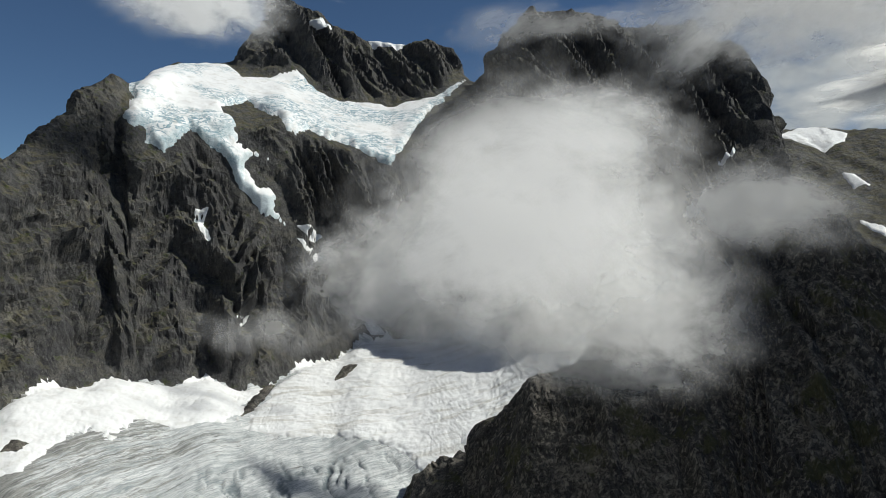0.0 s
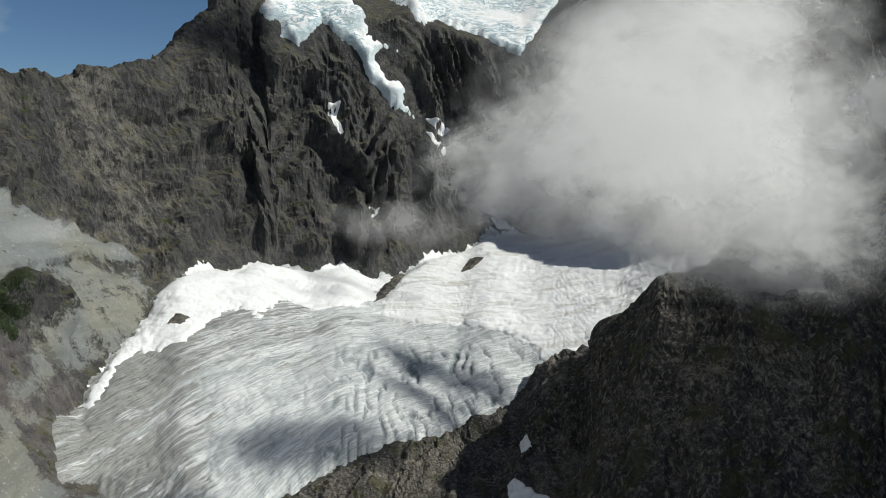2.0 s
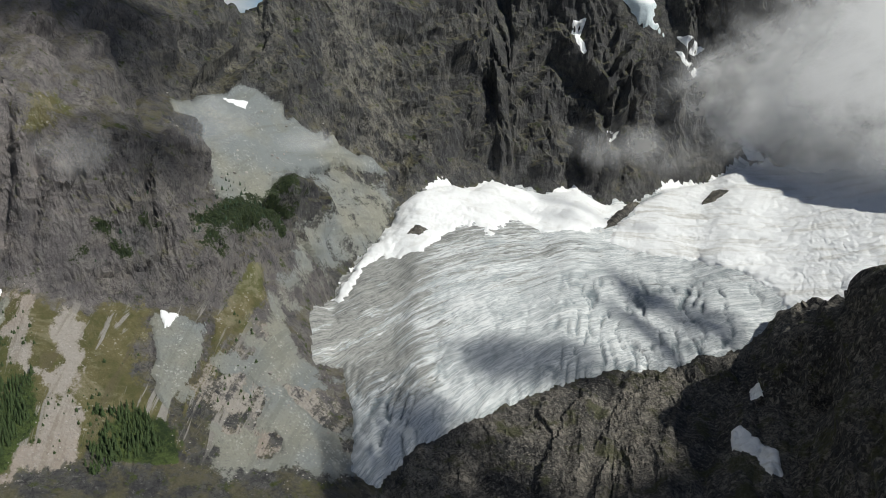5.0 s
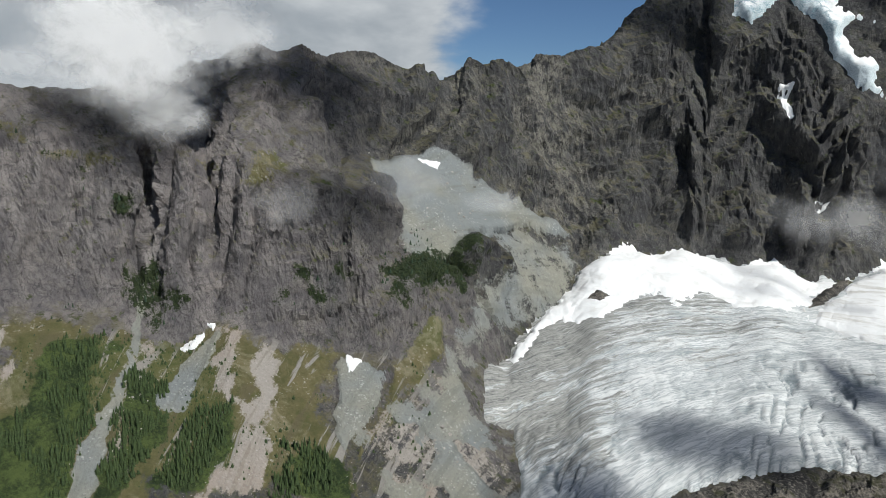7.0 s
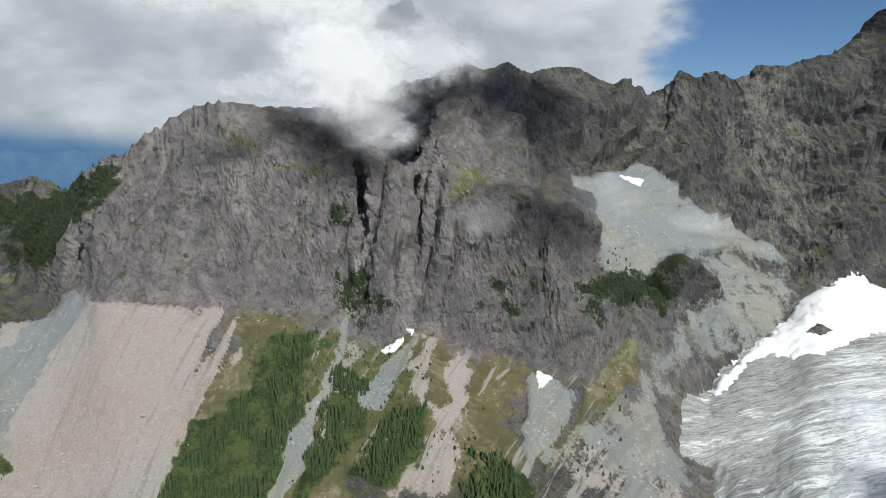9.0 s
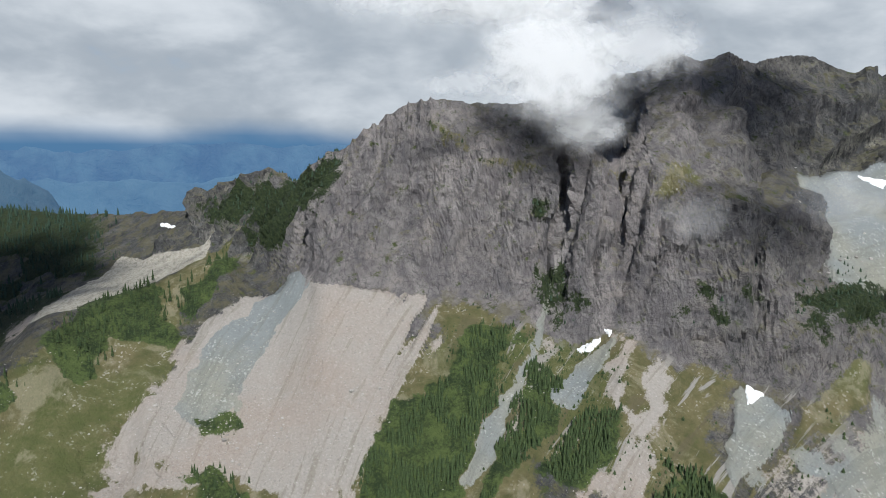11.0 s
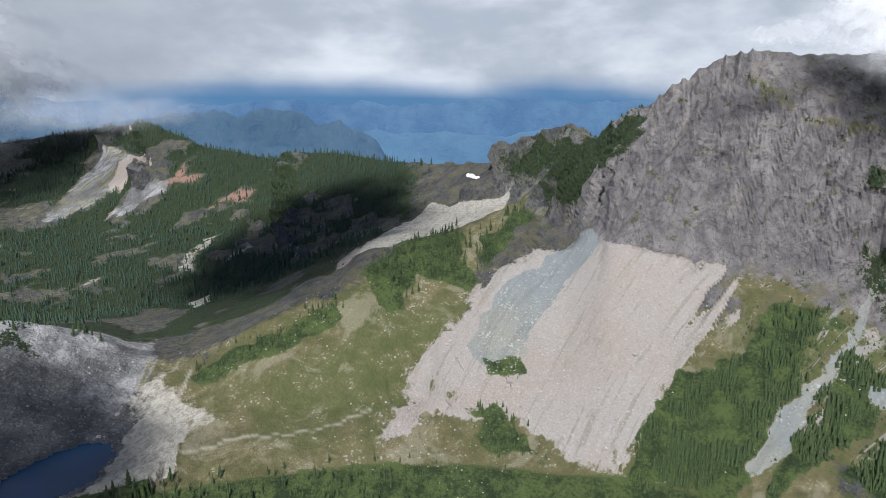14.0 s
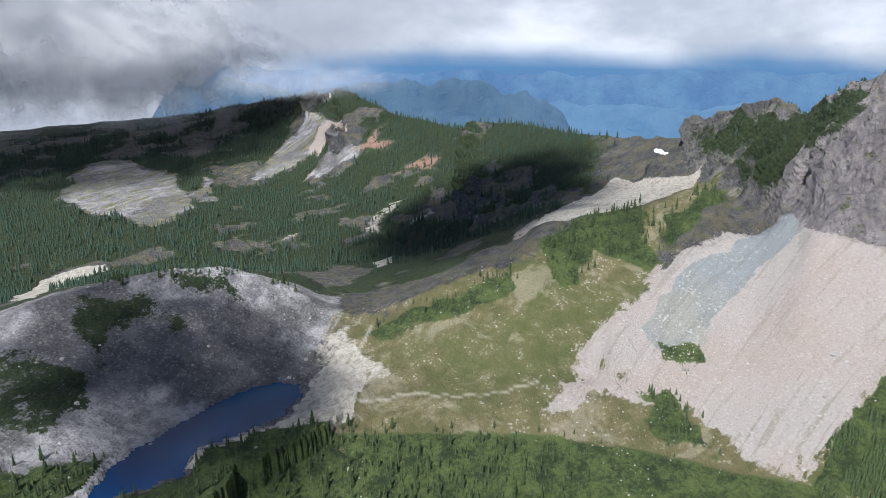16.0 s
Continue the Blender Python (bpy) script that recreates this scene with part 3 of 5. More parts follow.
FIELDS["patch_o"] = ("height", [(65.3, 69), (64.1, 77), (63.2, 84), (63.5, 77), (64.5, 69)])
FIELDS["patch_p"] = ("height", [(63.1, 90), (62.4, 91), (62.7, 86)])
FIELDS["patch_q"] = ("height", [(52.1, 54), (50.7, 49), (51.8, 43)])
FIELDS["patch_r"] = ("distance", [(37.0, 904), (35.7, 923), (35.5, 900), (36.7, 890)])
FIELDS["main_scree"] = ("distance", [(86.7, 759), (76.0, 725), (76.2, 677), (78.6, 620), (81.3, 581), (83.4, 540), (85.3, 510), (88.3, 520), (92.3, 549), (95.2, 560), (99.1, 550), (105.4, 520), (106.5, 526), (104.8, 580), (103.2, 623), (100.4, 650), (98.4, 692), (97.0, 742), (92.3, 778)])
FIELDS["grey_streak"] = ("distance", [(86.8, 785), (87.4, 754), (90.0, 726), (92.3, 675), (93.8, 622), (96.6, 612), (98.3, 641), (97, 684), (94.7, 725), (91.6, 770), (88.6, 795)])
FIELDS["cirque_scree"] = ("height", [(50.7, 251), (48.0, 239), (43.4, 233), (40.2, 211), (36.1, 173), (34.2, 130), (38.7, 132), (41.9, 129), (44.7, 132), (47.3, 150), (48.4, 185)])
FIELDS["grey_fan"] = ("distance", [(37.4, 1058), (34.1, 1118), (33.4, 1089), (33.5, 1007), (35.7, 940), (38.4, 855), (40.7, 775), (43.6, 720), (43.2, 755), (40.9, 846), (40.0, 924), (39.6, 970)])
FIELDS["grey_cone"] = ("distance", [(62.3, 700), (64.7, 686), (67.6, 633), (65.3, 625), (63.1, 668)])
FIELDS["grey_chute"] = ("distance", [(52.4, 693), (48.4, 681), (49.8, 631), (52.7, 594), (52.9, 648)])
FIELDS["cone_streak"] = ("distance", [(62.5, 698), (60.8, 690), (60.1, 623), (61.4, 631)])
FIELDS["gully_scree"] = ("distance", [(59.5, 696), (57.3, 675), (58.3, 627), (61.3, 545), (63.5, 543), (60.1, 612)])
FIELDS["gully_bed"] = ("distance", [(67.7, 738), (67.2, 732), (70.1, 639), (73, 577), (74.9, 535), (73.3, 535), (71.3, 575), (68.7, 661)])
FIELDS["wood_a"] = ("distance", [(73.5, 682), (71.3, 687), (71.5, 638), (72.2, 609), (73.7, 553), (75.4, 515), (84.2, 504), (82.9, 545), (81.1, 581), (79.7, 597), (76.0, 618)])
FIELDS["wood_b"] = ("distance", [(69.0, 661), (66.7, 654), (66.9, 610), (69.2, 563), (71.6, 523), (73.0, 517), (70.4, 596)])
FIELDS["wood_c"] = ("distance", [(73.7, 691), (71.2, 690), (71.0, 632), (72.4, 586), (73.8, 554), (78.1, 562), (77.8, 605), (75.5, 619)])
FIELDS["wood_d"] = ("distance", [(64.1, 613), (61.0, 621), (62.0, 590), (64.8, 542), (67.8, 541), (66.4, 580)])
FIELDS["wood_e"] = ("distance", [(56.5, 593), (54.7, 591), (52.8, 574), (53.3, 559), (59.0, 547)])
FIELDS["foreground_wood"] = ("distance", [(140.0, 458), (137.6, 471), (132.3, 488), (126.4, 505), (122.4, 496), (119.3, 490), (105.8, 488), (103.7, 473), (103.6, 459)])
FIELDS["strip_a"] = ("distance", [(106.4, 736), (102.2, 810), (98.9, 842), (97.9, 779), (98.8, 722), (102.1, 737), (103.0, 690), (104.5, 685)])
FIELDS["strip_b"] = ("distance", [(98.4, 811), (95.7, 826), (93.6, 877), (93.0, 836), (95.1, 772), (96.9, 749)])
FIELDS["strip_c"] = ("distance", [(121.7, 641), (117.9, 660), (113.1, 679), (108.8, 710), (108.3, 682), (113.2, 653), (117.9, 639)])
FIELDS["bush_a"] = ("distance", [(95.7, 615), (93.3, 625), (92.8, 606), (94.7, 595)])
FIELDS["bush_b"] = ("distance", [(97.7, 561), (94.7, 571), (92.3, 544), (90.3, 516), (95.3, 522)])
FIELDS["lip_brush"] = ("height", [(49.4, 129), (47.0, 144), (41.7, 125), (42.3, 102), (48.0, 112)])
FIELDS["wall_brush"] = ("height", [(57.6, 94), (55.3, 118), (52.6, 161), (51.7, 154), (53.5, 112), (56.8, 88)])
FIELDS["foot_brush"] = ("height", [(74.7, 104), (72.4, 108), (72.0, 124), (75.1, 97)])
FIELDS["top_brush"] = ("height", [(77.2, 300), (74.5, 264), (69.4, 254), (70.2, 240), (75.3, 264)])
FIELDS["meadow"] = ("distance", [(106.1, 756), (102.4, 784), (98.7, 851), (95.0, 916), (92.7, 900), (93.2, 860), (97.0, 751), (98.4, 684), (100.8, 651), (104.7, 606), (106.8, 521), (122.3, 514), (123.3, 525), (121.2, 603), (119.1, 658), (108.6, 718)])
FIELDS["low_grass"] = ("distance", [(56.3, 696), (53.1, 695), (52.9, 654), (52.7, 594), (50.8, 557), (78.1, 562), (77.0, 719), (73.5, 715), (67.9, 700), (60.8, 703)])
FIELDS["mid_grass"] = ("distance", [(41.7, 757), (45.0, 694), (47.9, 646), (50.8, 597), (47.9, 695), (43.7, 773)])
FIELDS["wall_grass"] = ("height", [(61.2, 220), (58.2, 260), (56.0, 236), (58.3, 220)])
FIELDS["shore"] = ("distance", [(138.0, 472), (136.4, 490), (133.1, 500), (129.2, 517), (127.2, 558), (126.1, 596), (123.1, 638), (121.2, 603), (123.3, 525), (125.3, 513), (130.9, 485), (136.7, 467)])
FIELDS["slab"] = ("distance", [(106.4, 896), (100.8, 1020), (96.7, 938), (94.5, 918), (96.2, 883), (99.8, 836), (103.6, 770), (107.3, 807)])
FIELDS["arete_brush"] = ("height", [(92.3, 184), (88.6, 224), (84.8, 261), (85.7, 218), (86.8, 189), (89.5, 171), (92.3, 143)])
FIELDS["knob_brush"] = ("height", [(95.5, 179), (94.1, 210), (90.5, 231), (88.6, 214), (91.4, 192), (94.1, 173)])
FIELDS["knoll_brush"] = ("distance", [(137.6, 713), (130.8, 733), (131.3, 691), (136.1, 688)])
FIELDS["gully_floor"] = ("height", [(67.3, 150), (67.0, 151), (67.4, 102), (68.4, 74), (69.1, 78), (67.9, 107)])
FIELDS["valley_ledges"] = ("distance", [(148.5, 936), (146.5, 1208), (144.2, 1232), (141.1, 1231), (141.3, 1189), (144.0, 1172), (146.7, 832)])
FIELDS["valley_slabs"] = ("distance", [(121.5, 992), (119.6, 1008), (119.1, 957), (121.0, 939)])
FIELDS["outcrop_a"] = ("distance", [(16.0, 1110), (15.7, 1152), (13.9, 1248), (13.1, 1252), (14.1, 1185), (15.3, 1129)])
FIELDS["outcrop_b"] = ("distance", [(32.0, 975), (31.4, 1004), (30.4, 992), (30.8, 967)])
FIELDS["outcrop_c"] = ("distance", [(8.8, 1234), (7.9, 1311), (6.6, 1296), (7.5, 1240)])
FIELDS["far_scree"] = ("distance", [(145.0, 1726), (143.7, 1831), (141.8, 2060), (138.7, 2015), (136.7, 1819), (135.2, 1590), (135.8, 1465), (138.1, 1396), (141.7, 1529), (143.2, 1616)])
FIELDS["grey_farridge"] = ("distance", [(131.1, 1679), (129.6, 1761), (128.0, 1842), (126.2, 1936), (124.4, 1862), (123.7, 1725), (125.7, 1710), (127.5, 1684), (129.7, 1664)])
FIELDS["grey_farridgeb"] = ("distance", [(127.0, 1604), (125.4, 1650), (124.2, 1671), (121.4, 1644), (122.4, 1587), (124.2, 1590)])
FIELDS["red_a"] = ("distance", [(123.3, 1618), (121.7, 1663), (120.2, 1729), (119.9, 1698), (120.2, 1636), (118.8, 1592), (120.5, 1573)])
FIELDS["red_b"] = ("distance", [(119.3, 1459), (117.8, 1499), (115.3, 1465), (115.2, 1399), (117.4, 1412)])
FIELDS["pale_farslope"] = ("distance", [(121.8, 1125), (122.5, 1175), (120.3, 1324), (118.2, 1348), (119.0, 1252), (120.8, 1190)])
FIELDS["pale_farslopeb"] = ("distance", [(117.9, 1143), (116.2, 1272), (115.4, 1213), (116.8, 1150)])
FIELDS["grey_farflat"] = ("distance", [(134.6, 1749), (133.8, 1741), (132.5, 1564), (133.5, 1538), (134.6, 1649)])
FIELDS["pale_farspot"] = ("distance", [(129.2, 1260), (128.1, 1270), (128.3, 1193), (129.1, 1214)])
FIELDS["grass_farmeadow"] = ("distance", [(133.6, 1834), (129.6, 1806), (130.5, 1664), (132.5, 1692)])
FIELDS["knoll_scrub"] = ("distance", [(142.7, 689), (137.8, 689), (137.8, 649), (141.5, 598), (142.8, 620)])
FIELDS["knoll_shrubs"] = ("distance", [(149.3, 648), (147.0, 632), (145.4, 613), (143.9, 603), (145.3, 544), (148.4, 538), (150.3, 545)])
FIELDS["patch_s"] = ("height", [(98.5, 148), (97.4, 150), (97.5, 147), (98.3, 146)])
FIELDS["patch_t"] = ("height", [(6.6, 157), (5.9, 151), (4.6, 114), (5.9, 116)])
FIELDS["pale_bare"] = ("distance", [(126.4, 635), (122.7, 669), (121.8, 623), (119.0, 580), (120.6, 542), (124.0, 535), (125.6, 544)])
FIELDS["moraine"] = ("distance", [(49.4, 599), (50.5, 564), (49.1, 540), (36.8, 548), (36.5, 584), (37.5, 689), (40.0, 692), (40.1, 771), (42.9, 746), (45.6, 683), (48.2, 629)])
FIELDS["grey_bridge"] = ("distance", [(39.7, 1004), (34.2, 1132), (33.3, 1117), (33.5, 1059), (37.2, 986), (40.0, 941)])
FIELDS["tower_grass"] = ("height", [(60, 254), (57.2, 262), (56.3, 234), (59.5, 232)])
FIELDS["tower_grass_b"] = ("height", [(64.5, 261), (62.2, 253), (61.5, 231), (63.8, 249)])
FIELDS["hump_grass"] = ("height", [(77.3, 297), (75.4, 300), (74, 258), (76.4, 270)])
FIELDS["hump_grass_b"] = ("height", [(74.3, 258), (70.3, 263), (67.7, 247), (70.3, 241), (73.8, 248)])
FIELDS["wall_patch"] = ("height", [(70.8, 217), (68.6, 219), (68.1, 191), (69.7, 181), (70.9, 194)])
FIELDS["buttress_brush"] = ("height", [(68.1, 102), (67.2, 147), (65.9, 153), (64.2, 139), (64, 113), (65.9, 91)])
FIELDS["meadow_patch"] = ("distance", [(57.3, 694), (53, 700), (52.7, 674), (54.8, 654), (56.8, 670)])
FIELDS["scree_green"] = ("distance", [(99.7, 614), (103.8, 589), (105.2, 525), (99.2, 514), (97.2, 541), (99.1, 576)])
TARN = ("distance", [(152, 448), (145.4, 467), (143, 502), (139.4, 530), (135.2, 562), (132.3, 584), (129.5, 592), (127.6, 584), (127.3, 562), (129.2, 527), (133.1, 504), (136.4, 498), (138, 468), (141, 461), (143.3, 462), (147, 440), (152, 425)])


def inside(patch, az, r, z, ragged=0.0, seed=0):
    """Metres inside a field's border (negative outside), for arrays of ground points; far points give -999."""
    how, pts = patch
    v = r if how == "distance" else z
    px, pv = np.array([p[0] for p in pts]), np.array([p[1] for p in pts], float)
    out = np.full(az.shape, -999.0)
    pad = 60
    mean_r = np.median(pv) if how == "distance" else None
    sel = (az > px.min() - 4) & (az < px.max() + 4) & (v > pv.min() - pad) & (v < pv.max() + pad)
    if how == "height":
        sel &= (r > 430) & (r < 2300)
    if not sel.any():
        return out
    a, w, d = az[sel], v[sel], r[sel]
    k = (mean_r if mean_r else np.median(d)) * math.pi / 180
    x, y = a * k, w
    if ragged:
        x = x + 1.4 * ragged * fbm(a * k / (ragged * 3), w / (ragged * 3), 0 * a, 5, seed + 3, 0.6)
        y = y + 1.4 * ragged * fbm(a * k / (ragged * 3), w / (ragged * 3), 0 * a + 7.7, 5, seed + 5, 0.6)
    X, Y = px * k, pv
    dist, odd = np.full(x.shape, 1e9), np.zeros(x.shape, bool)
    for i in range(len(X)):
        x0, y0, x1, y1 = X[i - 1], Y[i - 1], X[i], Y[i]
        dx, dy = x1 - x0, y1 - y0
        t = np.clip(((x - x0) * dx + (y - y0) * dy) / (dx * dx + dy * dy + 1e-9), 0, 1)
        dist = np.minimum(dist, np.hypot(x - x0 - t * dx, y - y0 - t * dy))
        odd ^= ((y0 > y) != (y1 > y)) & (x < dx * (y - y0) / (dy if dy else 1e-9) + x0)
    out[sel] = np.where(odd, dist, -dist)
    return out


def field(patches, az, r, z, soft=5.0, ragged=6.0, seed=0):
    total = np.zeros(az.shape)
    for k, p in enumerate(patches):
        total = np.maximum(total, smooth(-soft, soft, inside(p, az, r, z, ragged, seed + 31 * k)))
    return total


# ---- the ground: one sheet from the station to the horizon ----
AZ = np.concatenate([np.arange(-36, 152, 0.16), np.arange(152, 324, 2.0)])
ROWS_OUT = 720
fan_r, fan_z = profiles(np.where(AZ > 320, AZ - 360, AZ))
kernel = np.array([1, 2, 3, 2, 1]) / 9.0
fan_z = np.apply_along_axis(lambda q: np.convolve(np.pad(q, 2, mode="edge"), kernel, "valid"), 1, fan_z)
fan_z[:1175] = np.apply_along_axis(lambda q: np.convolve(np.pad(q, 2, mode="edge"), kernel, "valid"), 0, fan_z[:1175])
rad, hgt = np.zeros((len(AZ), ROWS_OUT)), np.zeros((len(AZ), ROWS_OUT))
for n in range(len(AZ)):
    step = np.hypot(np.diff(fan_r), np.diff(fan_z[n])) / (0.5 * (fan_r[1:] + fan_r[:-1]) + 120)
    run = np.concatenate([[0], np.cumsum(step)])
    s = np.linspace(0, run[-1], ROWS_OUT)
    rad[n], hgt[n] = np.interp(s, run, fan_r), np.interp(s, run, fan_z[n])
bearing = np.repeat(AZ[:, None], ROWS_OUT, 1)
PX, PY, PZ = -np.sin(np.radians(bearing)) * rad, np.cos(np.radians(bearing)) * rad, hgt.copy()


def normals(x, y, z):
    p = np.stack([x, y, z], -1)
    u, v = np.gradient(p, axis=0), np.gradient(p, axis=1)
    n = np.cross(v, u)
    n /= np.linalg.norm(n, axis=-1, keepdims=True) + 1e-9
    return np.where(n[..., 2:] < 0, -n, n)


def part_smooth(a, times):
    for _ in range(times):
        a = (np.roll(a, 1, 0) + np.roll(a, -1, 0) + a) / 3
    return a


NRM = normals(PX, PY, PZ)
steep = smooth(0.13, 0.34, 1 - NRM[..., 2])
glacier_in = inside(FIELDS["glacier"], bearing, rad, hgt, 7.0, 2)
tarn_in = inside(TARN, bearing, rad, hgt, 3.0, 4)
upper_in = inside(FIELDS["upper_icefield"], bearing, rad, hgt, 14.0, 6)
gentle = smooth(0.40, 0.27, 1 - NRM[..., 2])
scree_f = field([FIELDS[k] for k in ("main_scree", "cone_streak", "gully_scree", "gully_bed")], bearing, rad, hgt, 14, 18, 11) * gentle
scree_f = np.maximum(scree_f, 0.54 * field([FIELDS["moraine"]], bearing, rad, hgt, 30, 30, 11) * gentle)
grey_f = field([FIELDS[k] for k in ("grey_streak", "grey_fan", "grey_cone", "grey_chute", "gully_floor")], bearing, rad, hgt, 6, 7, 12) * np.maximum(gentle, (bearing > 66) * (bearing < 70))
grey_f = np.maximum(grey_f, field([FIELDS["cirque_scree"]], bearing, rad, hgt, 10, 34, 17))
grey_f = np.maximum(grey_f * (1 - field([FIELDS["grey_fan"]], bearing, rad, hgt, 9, 5, 17)), 0.64 * field([FIELDS["grey_fan"], FIELDS["grey_bridge"]], bearing, rad, hgt, 24, 26, 17))
FAR_SCREES = [FIELDS[k] for k in ("far_scree", "grey_farridge", "grey_farridgeb", "grey_farflat")]
far_scree_f = field(FAR_SCREES, bearing, rad, hgt, 14, 34, 27)
grass_f = field([FIELDS[k] for k in ("meadow", "low_grass", "mid_grass")], bearing, rad, hgt, 16, 24, 13) * smooth(0.5, 0.34, 1 - NRM[..., 2])
WOODS = ["wood_a", "wood_b", "wood_c", "wood_d", "wood_e", "foreground_wood", "strip_a", "strip_b", "strip_c", "bush_a", "bush_b"]
KNOLL_SCRUB = ["knoll_scrub", "knoll_shrubs"]
BRUSH = ["wall_patch", "buttress_brush", "knoll_brush", "arete_brush", "knob_brush", "lip_brush", "wall_brush", "foot_brush", "top_brush"]
chute = fbm((np.radians(bearing) * 620 + 0.45 * rad) / 17.0, rad / 170, 0 * rad, 4, 54)
under_cliff = smooth(43, 48, bearing) * smooth(77, 74, bearing) * smooth(540, 575, rad) * smooth(712, 690, rad) * gentle
grey_f = np.maximum(grey_f, 0.85 * field([FIELDS["moraine"]], bearing, rad, hgt, 26, 30, 11) * smooth(-0.35, 0.1, fbm(PX / 40, PY / 40, 0 * rad, 5, 22)))
wood_f = field([FIELDS[k] for k in WOODS], bearing, rad, hgt, 9, 20, 14)
ledge_grass = field([FIELDS[k] for k in ("wall_grass", "tower_grass", "tower_grass_b", "hump_grass", "hump_grass_b", "meadow_patch")], bearing, rad, hgt, 9, 14, 23)
grass_f = np.maximum(grass_f, 0.55 * ledge_grass)
# a pale stream bed comes down out of the cleft through the wood
bed_f = field([FIELDS["gully_bed"]], bearing, rad, hgt, 4, 6, 26)
grey_f = np.maximum(grey_f, 0.9 * bed_f)
wood_f = wood_f * (1 - bed_f)
# turf creeps up the margins of the scree in strips
strips = fbm((np.radians(bearing) * 620 + 0.45 * rad) / 9.0, rad / 120, 0 * rad, 4, 57)
scree_f = scree_f * (1 - 0.95 * smooth(83.5, 77, bearing) * (bearing > 70) * smooth(-0.02, 0.12, strips + 0.12 * smooth(80, 76, bearing)))
scree_f = scree_f * (1 - 0.75 * field([FIELDS["scree_green"]], bearing, rad, hgt, 25, 20, 25) * smooth(-0.05, 0.2, fbm(PX / 22, PY / 22, 0 * rad, 4, 58)))
brush_f = np.maximum(np.maximum(0.62 * field([FIELDS[k] for k in BRUSH], bearing, rad, hgt, 16, 30, 19), 0.9 * field([FIELDS[k] for k in ("lip_brush", "arete_brush", "knob_brush")], bearing, rad, hgt, 14, 26, 19)), 0.72 * field([FIELDS[k] for k in KNOLL_SCRUB], bearing, rad, hgt, 16, 36, 19))
pale_f = field([FIELDS[k] for k in ("slab", "valley_ledges", "valley_slabs")], bearing, rad, hgt, 9, 14, 15)
pale_f = np.maximum(pale_f, 0.6 * field([FIELDS[k] for k in ("pale_farslope", "pale_farslopeb", "pale_farspot", "pale_bare")], bearing, rad, hgt, 14, 34, 15))
pale_f = np.maximum(pale_f, field([FIELDS["shore"]], bearing, rad, hgt, 5, 5, 15))
TRAIL = [(123.2, 545), (121.0, 541), (118.0, 551), (114.2, 549), (110.0, 556), (106.5, 575)], [(124.0, 556), (124.6, 566), (123.6, 586), (122.8, 612), (121.2, 652)]
path_gap = np.full_like(rad, 99.0)
near_path = (bearing > 105) & (bearing < 126) & (rad > 530) & (rad < 665)
ba, ra_ = bearing[near_path], rad[near_path]
gap = np.full(ba.shape, 99.0)
for way in TRAIL:
    for (a0, r0), (a1, r1) in zip(way[:-1], way[1:]):
        x, y, dx, dy = (ba - a0) * 9.8, ra_ - r0 + 1.5 * np.sin(ba * 3), (a1 - a0) * 9.8, r1 - r0
        f = np.clip((x * dx + y * dy) / (dx * dx + dy * dy), 0, 1)
        gap = np.minimum(gap, np.hypot(x - f * dx, y - f * dy))
path_gap[near_path] = gap
path_f = smooth(2.2, 0.6, path_gap)
red_f = 0.7 * field([FIELDS[k] for k in ("red_a", "red_b")], bearing, rad, hgt, 30, 40, 16)
far_left = smooth(100, 106, bearing) * smooth(35, 110, rad - np.interp(bearing, GRASS_RIDGE[0], GRASS_RIDGE[1])) * (bearing < 300)
patchy = fbm(PX / 90, PY / 90, PZ / 60, 5, 21)
bald = far_left * smooth(0.18, 0.34, fbm((np.radians(bearing) * 1300 + 0.5 * rad) / 60, hgt / 90, 0 * rad, 4, 24)) * smooth(2400, 1800, rad) * smooth(0.10, 0.2, 1 - NRM[..., 2])
scree_f = np.maximum(scree_f, 0.9 * bald)
far_wood = far_left * smooth(-0.12, 0.10, patchy + 0.03 + 0.2 * smooth(124, 118, bearing) + 0.3 * smooth(122, 130, bearing) * smooth(2300, 1700, rad)) * (1 - scree_f) * (1 - red_f) * (1 - pale_f) * (1 - smooth(0.15, 0.5, far_scree_f)) * (1 - field([FIELDS["grass_farmeadow"]], bearing, rad, hgt, 14, 22, 18))
grass_f = np.maximum(grass_f, far_left * 0.45 * smooth(-0.3, 0.0, patchy))
grass_f = np.maximum(grass_f, 0.85 * smooth(64, 70, bearing) * smooth(127, 123, bearing) * smooth(720, 640, rad))
knoll_f = smooth(122.5, 125, bearing) * smooth(455, 480, rad) * smooth(800, 740, rad) * (bearing < 200) * (1 - pale_f)
knoll_f = np.maximum(knoll_f, 0.75 * far_scree_f)
near_wood = smooth(70, 76, bearing) * smooth(520, 500, rad) * (bearing < 200) * (tarn_in < -6)
brush_f = np.maximum(brush_f, 0.85 * far_wood)
wood_f = np.maximum(wood_f, np.maximum(far_wood, near_wood * smooth(-0.7, -0.3, patchy)))
wall_f = smooth(46, 60, bearing) * smooth(92, 87, bearing) * smooth(660, 700, rad)
wall_f = np.maximum(wall_f, 0.6 * smooth(33, 40, bearing) * smooth(60, 50, bearing) * smooth(600, 650, rad) * smooth(880, 820, rad))
loose = np.clip(np.maximum.reduce([scree_f, grey_f, grass_f, pale_f, knoll_f, smooth(-26, -4, glacier_in), smooth(-70, -5, upper_in)]), 0, 1)
bench_f = smooth(38, 34, bearing) * smooth(-80, -60, bearing) * smooth(0, -12, glacier_in) * smooth(960, 860, rad) * smooth(380, 430, rad)
rock = steep * (1 - 0.95 * loose) + 0.10 * (1 - steep) * (1 - loose)
